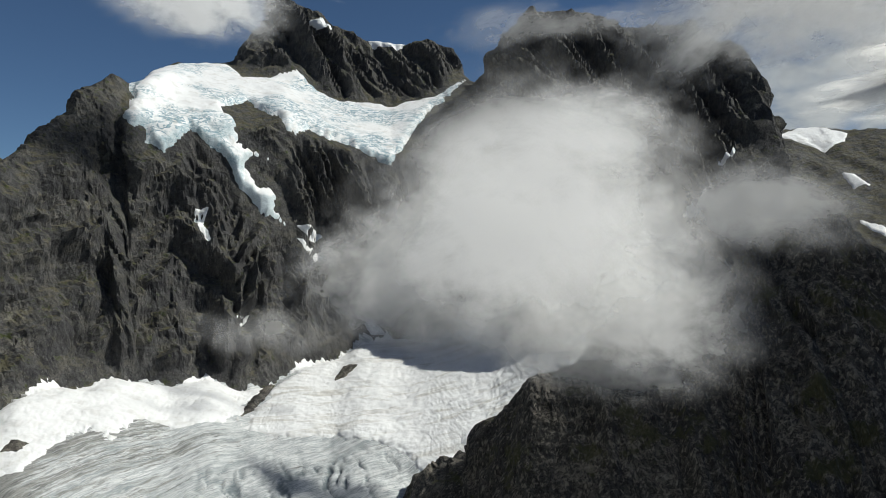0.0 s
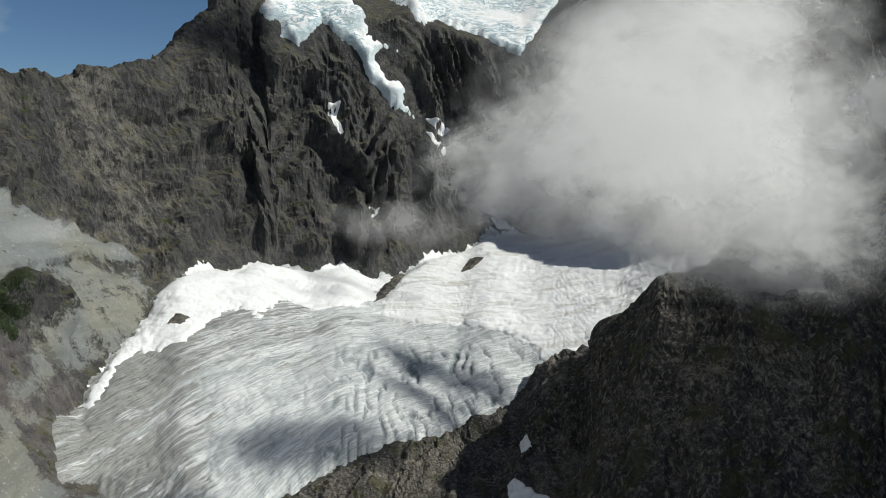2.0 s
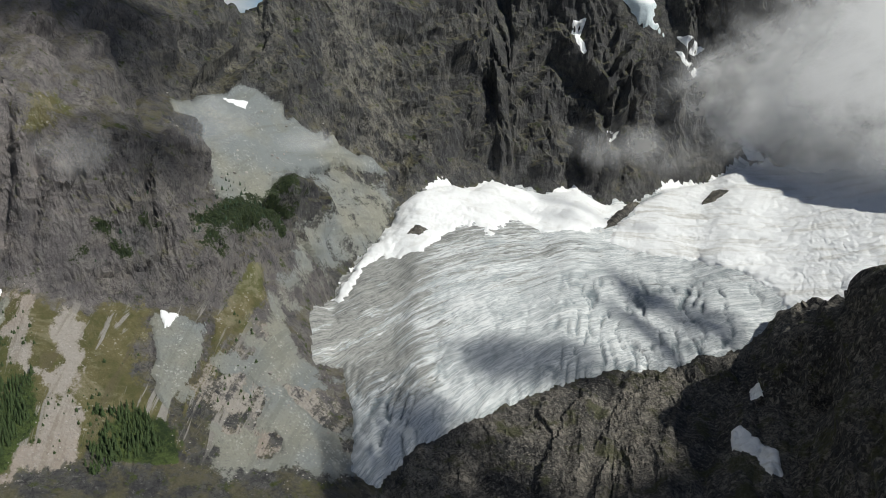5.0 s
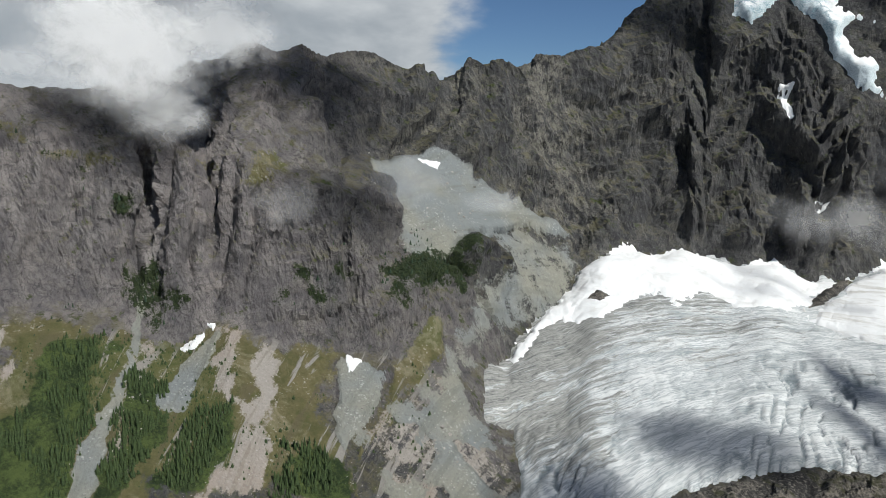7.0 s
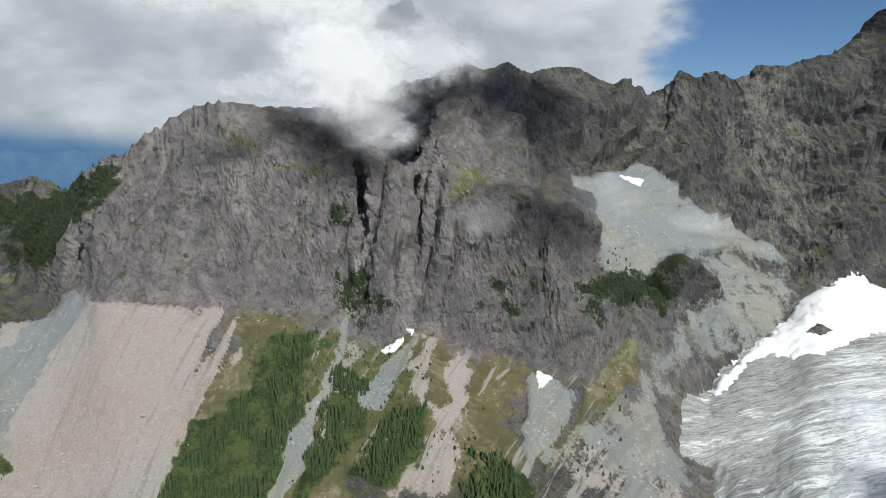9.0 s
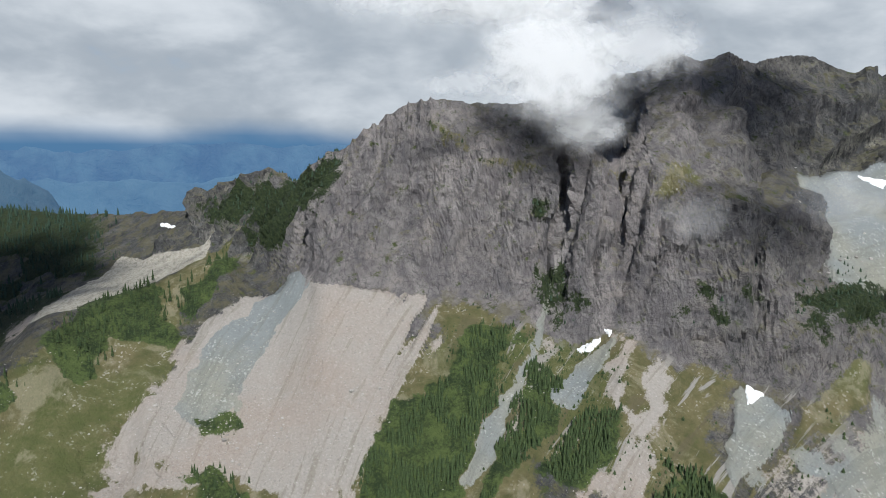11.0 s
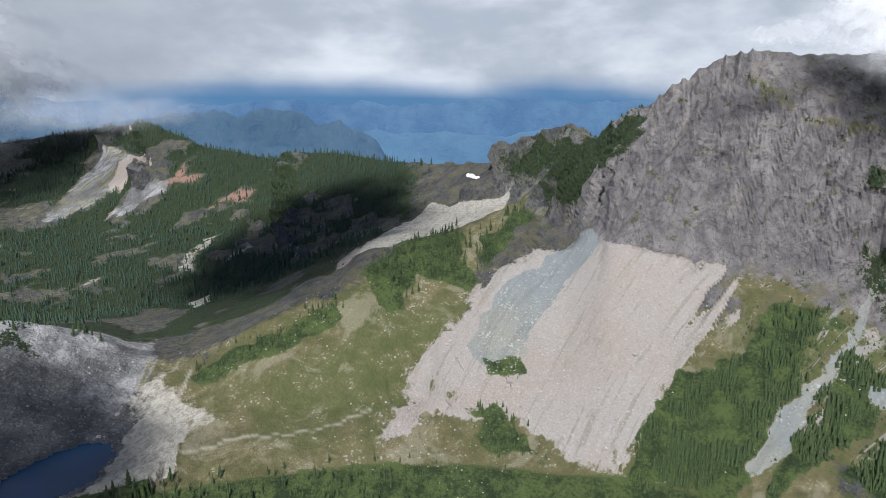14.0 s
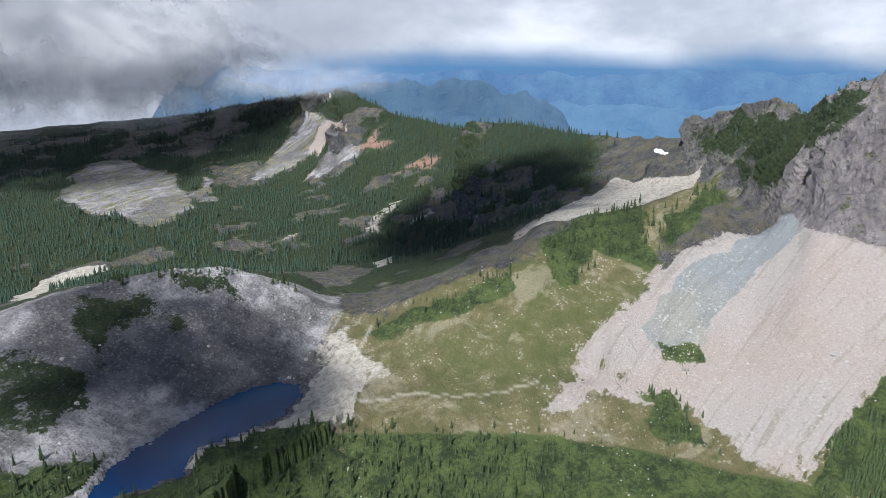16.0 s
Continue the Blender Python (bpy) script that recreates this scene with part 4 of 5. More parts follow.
rock = np.maximum(rock, 0.8 * bench_f)
size = np.clip(rad / 900, 0.7, 1.7)
across = np.radians(bearing) * 850.0                                   # metres along the arc
crest_r, _ = along([np.concatenate([c[-3:] - (360 if k == 0 else 0), c, c[:3] + (360 if k == 0 else 0)]) for k, c in enumerate(SKYLINE)], bearing, 0.5)
calm = 0.5 + 0.5 * smooth(10, 120, np.abs(rad - crest_r))
crest_h = np.interp(bearing, SKYLINE[0], EYE[2] + SKYLINE[1] * np.tan(np.radians(SKYLINE[2])))


def folds(v, seed, peak=0.6):
    """Buttresses side by side, each with a sharp crest and two flat flanks; 0 in the gullies between."""
    k = np.floor(v).astype(np.int64)
    t = v - k
    return (0.45 + 0.75 * hashed(k, 0 * k, 0 * k, seed)) * np.where(t < peak, t / peak, (1 - t) / (1 - peak))


def slabs(u, h, seed):
    """Blocks of a jointed wall, each standing a little in or out."""
    k = np.floor(u).astype(np.int64)
    m = np.floor(h + 3 * hashed(k, 0 * k, 0 * k, seed)).astype(np.int64)
    return hashed(k, m, 0 * k, seed + 1) - 0.5


# the headwall's buttresses run down and to the right; those of the long wall stand upright
drop = np.clip(crest_h - hgt, -50, 700)
lean = 0.42 * (1 - wall_f)
bent = 34 * fbm(PX / 190, PY / 190, PZ / 190, 3, 30) + 9 * fbm(PX / 40, PY / 40, PZ / 40, 3, 32)
slant = across * np.clip(rad / 850, 0.8, 2) + lean * drop + bent * (1 - 0.6 * wall_f)
big_folds = folds(slant / 88, 31)
mid_folds = folds((slant + 0.2 * drop) / 31 + 0.4 * big_folds, 33, 0.45)
near_f = smooth(1000, 880, rad) * smooth(36, 30, bearing)
ribs = (1 - 0.65 * near_f) * (42 - 26 * wall_f) * (big_folds - 0.45) + (1 - 0.5 * near_f) * (18 - 8 * wall_f) * (mid_folds - 0.4) + 12 * near_f * crags(PX / 70, PZ / 60, PY / 70, 3, 46, 0.6)
tilt = hgt + 0.35 * slant + 12 * fbm(PX / 60, PY / 60, PZ / 60, 2, 39)
ribs += 7.5 * slabs((slant + 16 * fbm(PX / 34, PY / 34, PZ / 50, 3, 44)) / 33, tilt / 62, 45)
ribs += 5.0 * slabs((slant + 7 * fbm(PX / 14, PY / 14, PZ / 22, 3, 34)) / 12.5, tilt / 25, 35)
ribs += 2.6 * slabs((slant + 4 * fbm(PX / 7, PY / 7, PZ / 10, 2, 36)) / 5.2, (hgt - 0.3 * slant) / 9, 37)
ribs += 5.0 * crags(slant / 24, hgt / 45, rad / 80, 3, 38, 0.6) + 3.2 * crags(PX / 10, PZ / 13, PY / 10, 3, 41, 0.65)
gully_f = smooth(0.30, 0.08, big_folds) + 0.7 * smooth(0.24, 0.06, mid_folds) * smooth(-0.1, 0.2, fbm(PX / 90, PY / 90, PZ / 90, 3, 42))
# gullies: (bearing, height) above and below, half-width and depth in metres
GULLIES = [(66.6, 262, 68.0, 105, 6, 20), (63.2, 250, 64.4, 120, 4, 9), (70.6, 250, 71.0, 120, 4, 4), (58.6, 240, 60.2, 100, 8, 18), (74.6, 262, 74.2, 140, 4, 4), (54.5, 380, 51.0, 200, 12, 22), (79.4, 300, 79.0, 140, 3, 4),
           (82.6, 230, 82.2, 140, 3, 3), (19.6, 430, 18.2, 250, 10, 14), (18.2, 250, 14.6, 110, 10, 12), (26.0, 480, 22.0, 130, 10, 10), (30.5, 420, 27.0, 110, 9, 9),
           (36.5, 380, 33.5, 120, 9, 4)]
cut = np.zeros_like(rad)
for a0, z0, a1, z1, half, deep in GULLIES:
    f = np.clip((hgt - z0) / (z1 - z0), 0, 1)
    off = (bearing - (a0 + (a1 - a0) * f)) * rad * math.pi / 180 + 5 * fbm(hgt / 25, across / 60, 0 * rad, 3, int(a0 * 10))
    fade = smooth(min(z0, z1) - 30, min(z0, z1) + 20, hgt) * smooth(max(z0, z1) + 30, max(z0, z1) - 10, hgt) * (rad > 600)
    cut = np.maximum(cut, deep * fade * np.clip(1 - np.abs(off) / (half * np.clip(rad / 900, 0.8, 1.6) * 1.6), 0, 1))
ribs = ribs - cut
foot_r, _ = along([np.concatenate([c[-3:] - (360 if k == 0 else 0), c, c[:3] + (360 if k == 0 else 0)]) for k, c in enumerate(FOOT)], bearing, 0.5)
calm = calm * (0.2 + 0.8 * smooth(-5, 45, rad - foot_r))
calm = np.where(bench_f > 0.05, 1.0, calm)
teeth = 9 * (ridged(across / 13, 0 * rad, rad / 300, 3, 51) - 0.1) * smooth(60, 5, np.abs(rad - crest_r)) * smooth(108, 100, bearing)
relief = rock * ribs * size * calm * smooth(80, 330, rad)
relief = np.where((relief < -14) & (wall_f < 0.3), -14 - 14 * np.tanh((-14 - relief) / 24), relief)
runs = fbm((np.radians(bearing) * 620 + 0.45 * rad) / 7.0, rad / 110, 0 * rad, 4, 53)
relief += (1 - rock) * (2.4 * fbm(PX / 55, PY / 55, PZ / 55, 3, 43) + 0.9 * fbm(PX / 9, PY / 9, PZ / 9, 3, 47) + 1.1 * runs * steep) * np.clip(rad / 400, 0, 1)
PX, PY, PZ = (c + relief * NRM[..., k] for k, c in enumerate((PX, PY, PZ)))
PZ = PZ + teeth * np.maximum(steep, 0.3) * (loose < 0.5)
PZ = np.where(tarn_in > -40, np.where(tarn_in > 0, np.minimum(PZ, -0.2) - 7 * smooth(0, 25, tarn_in), np.maximum(PZ, 0.35 - 0.05 * tarn_in)), PZ)
NRM = normals(PX, PY, PZ)


def sheet(name, x, y, z, keep, material, covers, wrap=False, hard=None, pick=None):
    """A mesh from a grid of points, with the quads whose corners are all kept, and its fields of cover."""
    rows, cols = x.shape
    index = np.arange(rows * cols).reshape(rows, cols)
    if wrap:
        index = np.vstack([index, index[:1]])
    quads = np.stack([index[:-1, :-1], index[1:, :-1], index[1:, 1:], index[:-1, 1:]], -1).reshape(-1, 4)
    if keep is not None:
        quads = quads[keep.ravel()[quads].any(1)]
    if pick is not None:
        quads = quads[pick.ravel()[quads[:, 0]]]
    used, flat = np.unique(quads, return_inverse=True)
    flat = flat.reshape(-1)
    me = bpy.data.meshes.new(name)
    co = np.stack([x.ravel()[used], y.ravel()[used], z.ravel()[used]], 1).astype(np.float32)
    me.vertices.add(len(co))
    me.vertices.foreach_set("co", co.ravel())
    me.loops.add(len(flat))
    me.loops.foreach_set("vertex_index", flat.astype(np.int32))
    me.polygons.add(len(flat) // 4)
    me.polygons.foreach_set("loop_start", np.arange(0, len(flat), 4, dtype=np.int32))
    me.polygons.foreach_set("use_smooth", np.ones(len(flat) // 4, bool) if hard is None else ~hard.ravel()[quads[:, 0]])
    me.update(calc_edges=True)
    for key, channels in covers.items():
        at = me.attributes.new(key, "FLOAT_COLOR", "POINT")
        at.data.foreach_set("color", np.stack([c.ravel()[used] for c in channels], 1).astype(np.float32).ravel())
    me.materials.append(material)
    return new(name, me)


nil = np.zeros_like(PX)
ground = sheet("ground", PX, PY, PZ, None, GROUND, {"cover": (grass_f, scree_f, grey_f, wood_f), "cover_more": (pale_f, red_f, wall_f, knoll_f), "runs": (np.clip(gully_f, 0, 1) * steep * (1 - wall_f * 0.6) * (1 - near_f) * (0.15 + 0.85 * smooth(22, 30, bearing)), patchy * 0.5 + 0.5, bench_f, path_f), "slope": (np.radians(bearing) * 620 + 0.45 * rad, rad, under_cliff, brush_f)}, True, rock > 0.3)
tagged(ground, "rocky mountain cirque with cliffs, scree fans and meadows", "mountain", kind="structure")


def largest(mask):
    """The largest connected piece of a mask on the grid."""
    left = set(zip(*np.nonzero(mask)))
    best = set()
    while left:
        heap = [left.pop()]
        piece = set(heap)
        while heap:
            i, j = heap.pop()
            for q in ((i + 1, j), (i - 1, j), (i, j + 1), (i, j - 1)):
                if q in left:
                    left.remove(q)
                    piece.add(q)
                    heap.append(q)
        best = max(best, piece, key=len)
    out = np.zeros_like(mask)
    for q in best:
        out[q] = True
    return out


def drape(name, depth, thick, shoulder, material, covers=None, bumps=0.0, pick=None, whole=False):
    """A body of snow or ice that lies on the ground: its back arches up, its rim is sunk in."""
    lift = thick * np.sqrt(np.clip(depth / shoulder, 0, 1)) + bumps
    lift = np.where(depth > 0, lift, -1.5 + 0.02 * np.clip(depth, -50, 0))
    keep = depth > 0
    if whole:
        keep = largest(keep)
    return sheet(name, PX + NRM[..., 0] * lift, PY + NRM[..., 1] * lift, PZ + NRM[..., 2] * lift, keep, material, covers or {}, pick=pick)


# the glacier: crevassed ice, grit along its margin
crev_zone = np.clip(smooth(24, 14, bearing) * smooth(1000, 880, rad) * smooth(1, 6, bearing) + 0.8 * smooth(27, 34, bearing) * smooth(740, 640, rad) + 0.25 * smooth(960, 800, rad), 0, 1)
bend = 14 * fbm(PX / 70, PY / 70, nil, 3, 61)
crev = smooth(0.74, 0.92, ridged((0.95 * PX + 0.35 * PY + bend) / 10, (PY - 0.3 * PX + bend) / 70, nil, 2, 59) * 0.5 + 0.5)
swell = 3.0 * fbm(PX / 60, PY / 60, nil, 3, 63) + 1.4 * fbm(PX / 22, PY / 9, nil, 3, 64) + 0.8 * ridged(PX / 14, PY / 5, nil, 2, 60)
left_grit = smooth(27, 35, bearing + 3 * fbm(PX / 50, PY / 50, nil, 3, 65)) * smooth(610, 690, rad) * 0.78 + 0.36 * smooth(14, 24, bearing) * smooth(800, 900, rad) + 0.12 * smooth(900, 1000, rad) + 0.12
glacier = tagged(new("glacier"), "blue-white valley glacier, crevassed, with a gritty margin", "glacier")
zone = np.where(largest((left_grit > 0.45) & (bearing > 27) & (glacier_in > -8)), 2, np.where(rad < 735, 1, 0))
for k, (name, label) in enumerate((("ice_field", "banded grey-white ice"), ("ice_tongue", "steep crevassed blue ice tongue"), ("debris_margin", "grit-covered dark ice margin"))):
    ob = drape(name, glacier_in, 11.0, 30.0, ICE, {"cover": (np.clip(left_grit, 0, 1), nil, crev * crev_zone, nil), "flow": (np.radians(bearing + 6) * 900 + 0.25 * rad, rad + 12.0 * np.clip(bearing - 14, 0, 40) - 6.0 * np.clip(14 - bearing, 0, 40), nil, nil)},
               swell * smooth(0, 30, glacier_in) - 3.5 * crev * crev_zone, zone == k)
    ob.parent = tagged(ob, label) and glacier
upper = drape("hanging_glacier", upper_in, 9.0, 14.0, SERAC, None, (3.0 * fbm(PX / 40, PY / 40, PZ / 40, 3, 67) + 9.0 * crags(PX / 60, PZ / 26, PY / 34, 3, 68, 0.65) * smooth(1780, 1520, rad)) * smooth(0, 10, upper_in))
tagged(upper, "hanging glacier with broken icefall front below the summit", "glacier")
def finer(c, i0, i1, j0, j1, n):
    """A window of a grid with n steps for each one."""
    w = c[i0:i1, j0:j1]
    i, j = np.linspace(0, w.shape[0] - 1, (w.shape[0] - 1) * n + 1), np.linspace(0, w.shape[1] - 1, (w.shape[1] - 1) * n + 1)
    a, b = np.minimum(i.astype(int), w.shape[0] - 2), np.minimum(j.astype(int), w.shape[1] - 2)
    u, v = (i - a)[:, None], (j - b)[None]
    return (w[a][:, b] * (1 - u) + w[a + 1][:, b] * u) * (1 - v) + (w[a][:, b + 1] * (1 - u) + w[a + 1][:, b + 1] * u) * v


ice_top = 11.0 * np.sqrt(np.clip(glacier_in / 30, 0, 1)) + swell * smooth(0, 30, glacier_in)


def lying(name, key, ragged, seed, thick, shoulder, material, covers=None, rough=0.0):
    """A field of snow or rock that lies on ground and ice, its rim running out."""
    d = inside(FIELDS[key], bearing, rad, hgt, 0.0, seed)
    ii, jj = np.nonzero(d > -25)
    box = (max(0, ii.min()), min(1170, ii.max() + 1), max(0, jj.min()), min(ROWS_OUT, jj.max() + 1))
    fine = [finer(c, *box, 2) for c in (bearing, rad, hgt, PX, PY, PZ, NRM[..., 0], NRM[..., 1], NRM[..., 2], ice_top, glacier_in)]
    d = inside(FIELDS[key], fine[0], fine[1], fine[2], ragged, seed)
    d = d + 0.45 * ragged * fbm(fine[3] / 7, fine[4] / 7, 0 * d, 3, seed + 1)
    d = np.minimum(d, np.where(fine[10] > -6, 99, d - 4))
    up = fine[9] + np.where(d > 0, thick * np.sqrt(np.clip(d / shoulder, 0, 1)), 0.5 * np.clip(d, -6, 0)) + rough * crags(fine[3] / 12, fine[5] / 12, fine[4] / 12, 3, 85) * smooth(0, 5, d)
    return sheet(name, *(fine[3 + k] + fine[6 + k] * up for k in range(3)), d > 0, material, {c: tuple(v + 0 * d for v in vals) for c, vals in (covers or {}).items()})


tagged(lying("snowfield", "snow_left", 15.0, 72, 2.4, 10, SNOW), "scalloped white snowfield banked against the headwall", "snowfield")
tagged(lying("snowfield", "snow_right", 9.0, 71, 2.4, 10, OLD_SNOW), "streaked white snow basin at the head of the glacier", "snowfield")
for key in [k for k in FIELDS if k.startswith("patch_")]:
    d = inside(FIELDS[key], bearing, rad, hgt, 0.0, 81)
    ii, jj = np.nonzero(d > -4)
    if len(ii) < 4:
        continue
    box = (max(0, ii.min() - 2), min(1170, ii.max() + 3), max(0, jj.min() - 2), min(ROWS_OUT, jj.max() + 3))
    if box[1] - box[0] < 3 or (box[1] - box[0]) * (box[3] - box[2]) > 40000:
        continue
    win = [finer(c, *box, 3) for c in (bearing, rad, hgt, PX, PY, PZ, NRM[..., 0], NRM[..., 1], NRM[..., 2])]
    d = inside(FIELDS[key], win[0], win[1], win[2], 1.8, 81)
    up = np.where(d > 0, 0.5 + 1.4 * np.sqrt(np.clip(d / 3, 0, 1)), 0.4 + 0.5 * np.clip(d, -4, 0))
    keep = largest(d > 0)
    if keep.sum() > 5:
        ob = sheet("snow_patch", win[3] + win[6] * up, win[4] + win[7] * up, win[5] + win[8] * up, keep, OLD_SNOW if win[1].mean() < 640 else SNOW, {})
        tagged(ob, "patch of old summer snow lying on rock", "snow patch", group="snow patches")
for key in ("outcrop_a", "outcrop_b", "outcrop_c"):
    ob = lying("rock_outcrop", key, 3.0, 83, 5.0, 8, GROUND, {"cover": (0, 0, 0, 0), "cover_more": (0, 0, 0, 0), "runs": (0.5, 0.5, 1, 0), "slope": (0, 0, 0, 0)}, 2.5)
    tagged(ob, "dark rock island standing out of the snow", "rock", group="rock islands")

# the tarn
me = bpy.data.meshes.new("water")
ring = [(-math.sin(radians(a)) * r, math.cos(radians(a)) * r, 0.0) for a, r in [(152, 380), (160, 430), (152, 500), (142, 560), (134, 610), (128, 625), (124, 600), (126, 540), (132, 480), (138, 440), (146, 410)]]
me.from_pydata(ring, [], [list(range(len(ring)))])
me.materials.append(WATER)
tagged(new("tarn_water", me), "deep blue water of a mountain tarn", "lake", kind="structure")


# ---- conifers ----
def conifer_crown(seed, tiers, sides, wide):
    """A crown of drooping, uneven whorls; one metre high, its foot at 0."""
    rnd = random.Random(seed)
    verts, faces = [], []
    for k in range(tiers):
        f = k / tiers
        low, top = 0.10 + 0.84 * f - 0.03, 0.10 + 0.84 * f + 1.5 / tiers
        reach = wide * (1 - f) ** 0.8 * rnd.uniform(0.8, 1.15) + 0.015
        turn = rnd.uniform(0, 6.28)
        base = len(verts)
        verts.append((rnd.uniform(-0.01, 0.01), rnd.uniform(-0.01, 0.01), min(top, 1.0)))
        for i in range(sides * 2):
            a = turn + math.pi * i / sides
            rr = reach * (rnd.uniform(0.75, 1.25) if i % 2 == 0 else rnd.uniform(0.35, 0.55))
            verts.append((rr * math.cos(a), rr * math.sin(a), low + (0.0 if i % 2 == 0 else 0.035) + rnd.uniform(-0.02, 0.02)))
        for i in range(sides * 2):
            faces.append((base, base + 1 + i, base + 1 + (i + 1) % (sides * 2)))
    return verts, faces


def mesh_of(name, verts, faces, material):
    me = bpy.data.meshes.new(name)
    me.from_pydata(verts, [], faces)
    me.materials.append(material)
    return me


def trunk_shape():
    verts, faces = [], []
    for z, r in ((-0.06, 0.026), (0.25, 0.018), (0.7, 0.009)):
        verts += [(r * math.cos(a * 1.2566), r * math.sin(a * 1.2566), z) for a in range(5)]
    for k in (0, 5):
        faces += [(k + i, k + (i + 1) % 5, k + 5 + (i + 1) % 5, k + 5 + i) for i in range(5)]
    return verts, faces


TRUNK = mesh_of("trunk", *trunk_shape(), BARK)
CROWNS = [mesh_of("crown", *conifer_crown(100 + k, 9 + k % 3, 5 + k % 2, 0.15 + 0.025 * (k % 4)), NEEDLES) for k in range(6)]
rng = np.random.default_rng(7)
cell = np.abs(np.gradient(PX, axis=0) * np.gradient(PY, axis=1) - np.gradient(PY, axis=0) * np.gradient(PX, axis=1))
cell[1170:] = 0
cell[:3] = 0


def sow(weight, count, gap=0.0):
    """Points of the ground drawn by area and a weight."""
    w = (weight * cell).ravel()
    if w.sum() <= 0:
        return np.zeros((0, 3))
    pick = rng.choice(len(w), size=count, p=w / w.sum())
    i, j = np.unravel_index(pick, PX.shape)
    i2, j2 = np.clip(i + 1, 0, PX.shape[0] - 1), np.clip(j + 1, 0, PX.shape[1] - 1)
    u, v = rng.random(count), rng.random(count)
    pts = []
    for c in (PX, PY, PZ):
        pts.append((c[i, j] * (1 - u) + c[i2, j] * u) * (1 - v) + (c[i, j2] * (1 - u) + c[i2, j2] * u) * v)
    pts = np.stack(pts, 1)
    if gap:
        kept, seen = [], set()
        for p in pts:
            key = (int(p[0] // gap), int(p[1] // gap))
            if key not in seen:
                seen.add(key)
                kept.append(p)
        pts = np.array(kept)
    return pts


def joined_trees(name, spots, tall, tiers, sides, label, wide=0.17, material=None):
    """A wood too dense to count: all its crowns in one mesh."""
    shapes = [conifer_crown(300 + k, tiers, sides, wide * (0.85 + 0.1 * k)) for k in range(5)]
    shapes = [(np.array(v), np.array(f)) for v, f in shapes]
    co, fa, off = [], [], 0
    for p in spots:
        v, f = shapes[rng.integers(5)]
        h = tall * (0.35 + 0.95 * rng.random() ** 1.6)
        a = rng.uniform(0, 6.28)
        w = v * h
        x, y = w[:, 0] * math.cos(a) - w[:, 1] * math.sin(a), w[:, 0] * math.sin(a) + w[:, 1] * math.cos(a)
        co.append(np.stack([x, y, w[:, 2] - 0.06 * h], 1) + p)
        fa.append(f + off)
        off += len(v)
    me = bpy.data.meshes.new(name)
    co, fa = np.concatenate(co).astype(np.float32), np.concatenate(fa).astype(np.int32)
    me.vertices.add(len(co))
    me.vertices.foreach_set("co", co.ravel())
    me.loops.add(fa.size)
    me.loops.foreach_set("vertex_index", fa.ravel())
    me.polygons.add(len(fa))
    me.polygons.foreach_set("loop_start", np.arange(0, fa.size, 3, dtype=np.int32))
    me.update(calc_edges=True)
    me.materials.append(material or NEEDLES)
    return tagged(new(name, me), label, "conifer wood", kind="stuff")


def conifer(p, h, k, lean):
    tree = new("conifer_tree")
    tree.matrix_basis = Matrix.LocRotScale(Vector(p), Euler((lean, 0, k * 1.7)), (h, h, h))
    for name, me in (("trunk", TRUNK), ("crown", CROWNS[k % 6])):
        ob = new(name, me)
        ob.parent = tree
    return tagged(tree, "dark green subalpine conifer standing on the slope", "tree", group="conifers on the slopes")


groves = field([FIELDS[k] for k in WOODS], bearing, rad, hgt, 4, 10, 14) * (tarn_in < -6) * (1 - bed_f)
front = np.maximum(field([FIELDS["foreground_wood"]], bearing, rad, hgt, 4, 10, 14), near_wood * smooth(100, 104, bearing)) * (tarn_in < -6)
singles = np.concatenate([sow(front * (rad > 415), 150, 4.0), sow(field([FIELDS[k] for k in ("strip_a", "strip_b", "strip_c", "bush_a", "bush_b")], bearing, rad, hgt, 3, 8, 14), 110, 5.0),
                          sow((bearing > 127) * (bearing < 142) * smooth(690, 705, rad) * (rad < 725), 30, 4.0)])
for k, p in enumerate(singles[:290]):
    conifer(p, float(rng.uniform(7, 14)), k, float(rng.uniform(-0.04, 0.04)))
joined_trees("slope_brush", sow(under_cliff * (1 - scree_f) * (1 - grey_f) * smooth(0.0, 0.25, patchy + 0.1), 900, 3.0), 3.5, 4, 5, "low dark green brush on the gullied slope", 0.42)
joined_trees("conifer_wood", sow(groves * (bearing < 86) * smooth(-0.2, 0.15, fbm(PX / 16, PY / 16, nil, 3, 78)), 4200, 2.2), 8.5, 6, 5, "dense dark conifers on the gullied slope below the cliff", 0.22)
joined_trees("conifer_wood", sow(np.maximum(front, groves * (bearing > 86)) * (rad > 400), 1500, 2.8), 7.5, 8, 5, "young conifers thickly covering the knoll")
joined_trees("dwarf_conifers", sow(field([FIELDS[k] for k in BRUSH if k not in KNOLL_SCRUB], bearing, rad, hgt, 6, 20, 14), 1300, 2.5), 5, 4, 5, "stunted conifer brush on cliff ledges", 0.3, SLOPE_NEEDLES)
joined_trees("far_forest", sow(far_wood * smooth(880, 950, rad) * (rad < 2500), 24000, 4.0), 12, 3, 4, "forest of tall conifers filling the far valley", 0.16, HAZED_NEEDLES)


# ---- fallen stones ----
def stone_shape(seed):
    rnd = random.Random(seed)
    bm = bmesh.new()
    bmesh.ops.create_icosphere(bm, subdivisions=1, radius=1.0)
    for v in bm.verts:
        v.co = Vector((v.co.x * rnd.uniform(0.6, 1.1), v.co.y * rnd.uniform(0.6, 1.1), v.co.z * rnd.uniform(0.45, 0.85)))
    me = bpy.data.meshes.new("boulder")
    bm.to_mesh(me)
    bm.free()
    me.materials.append(STONE)
    return me


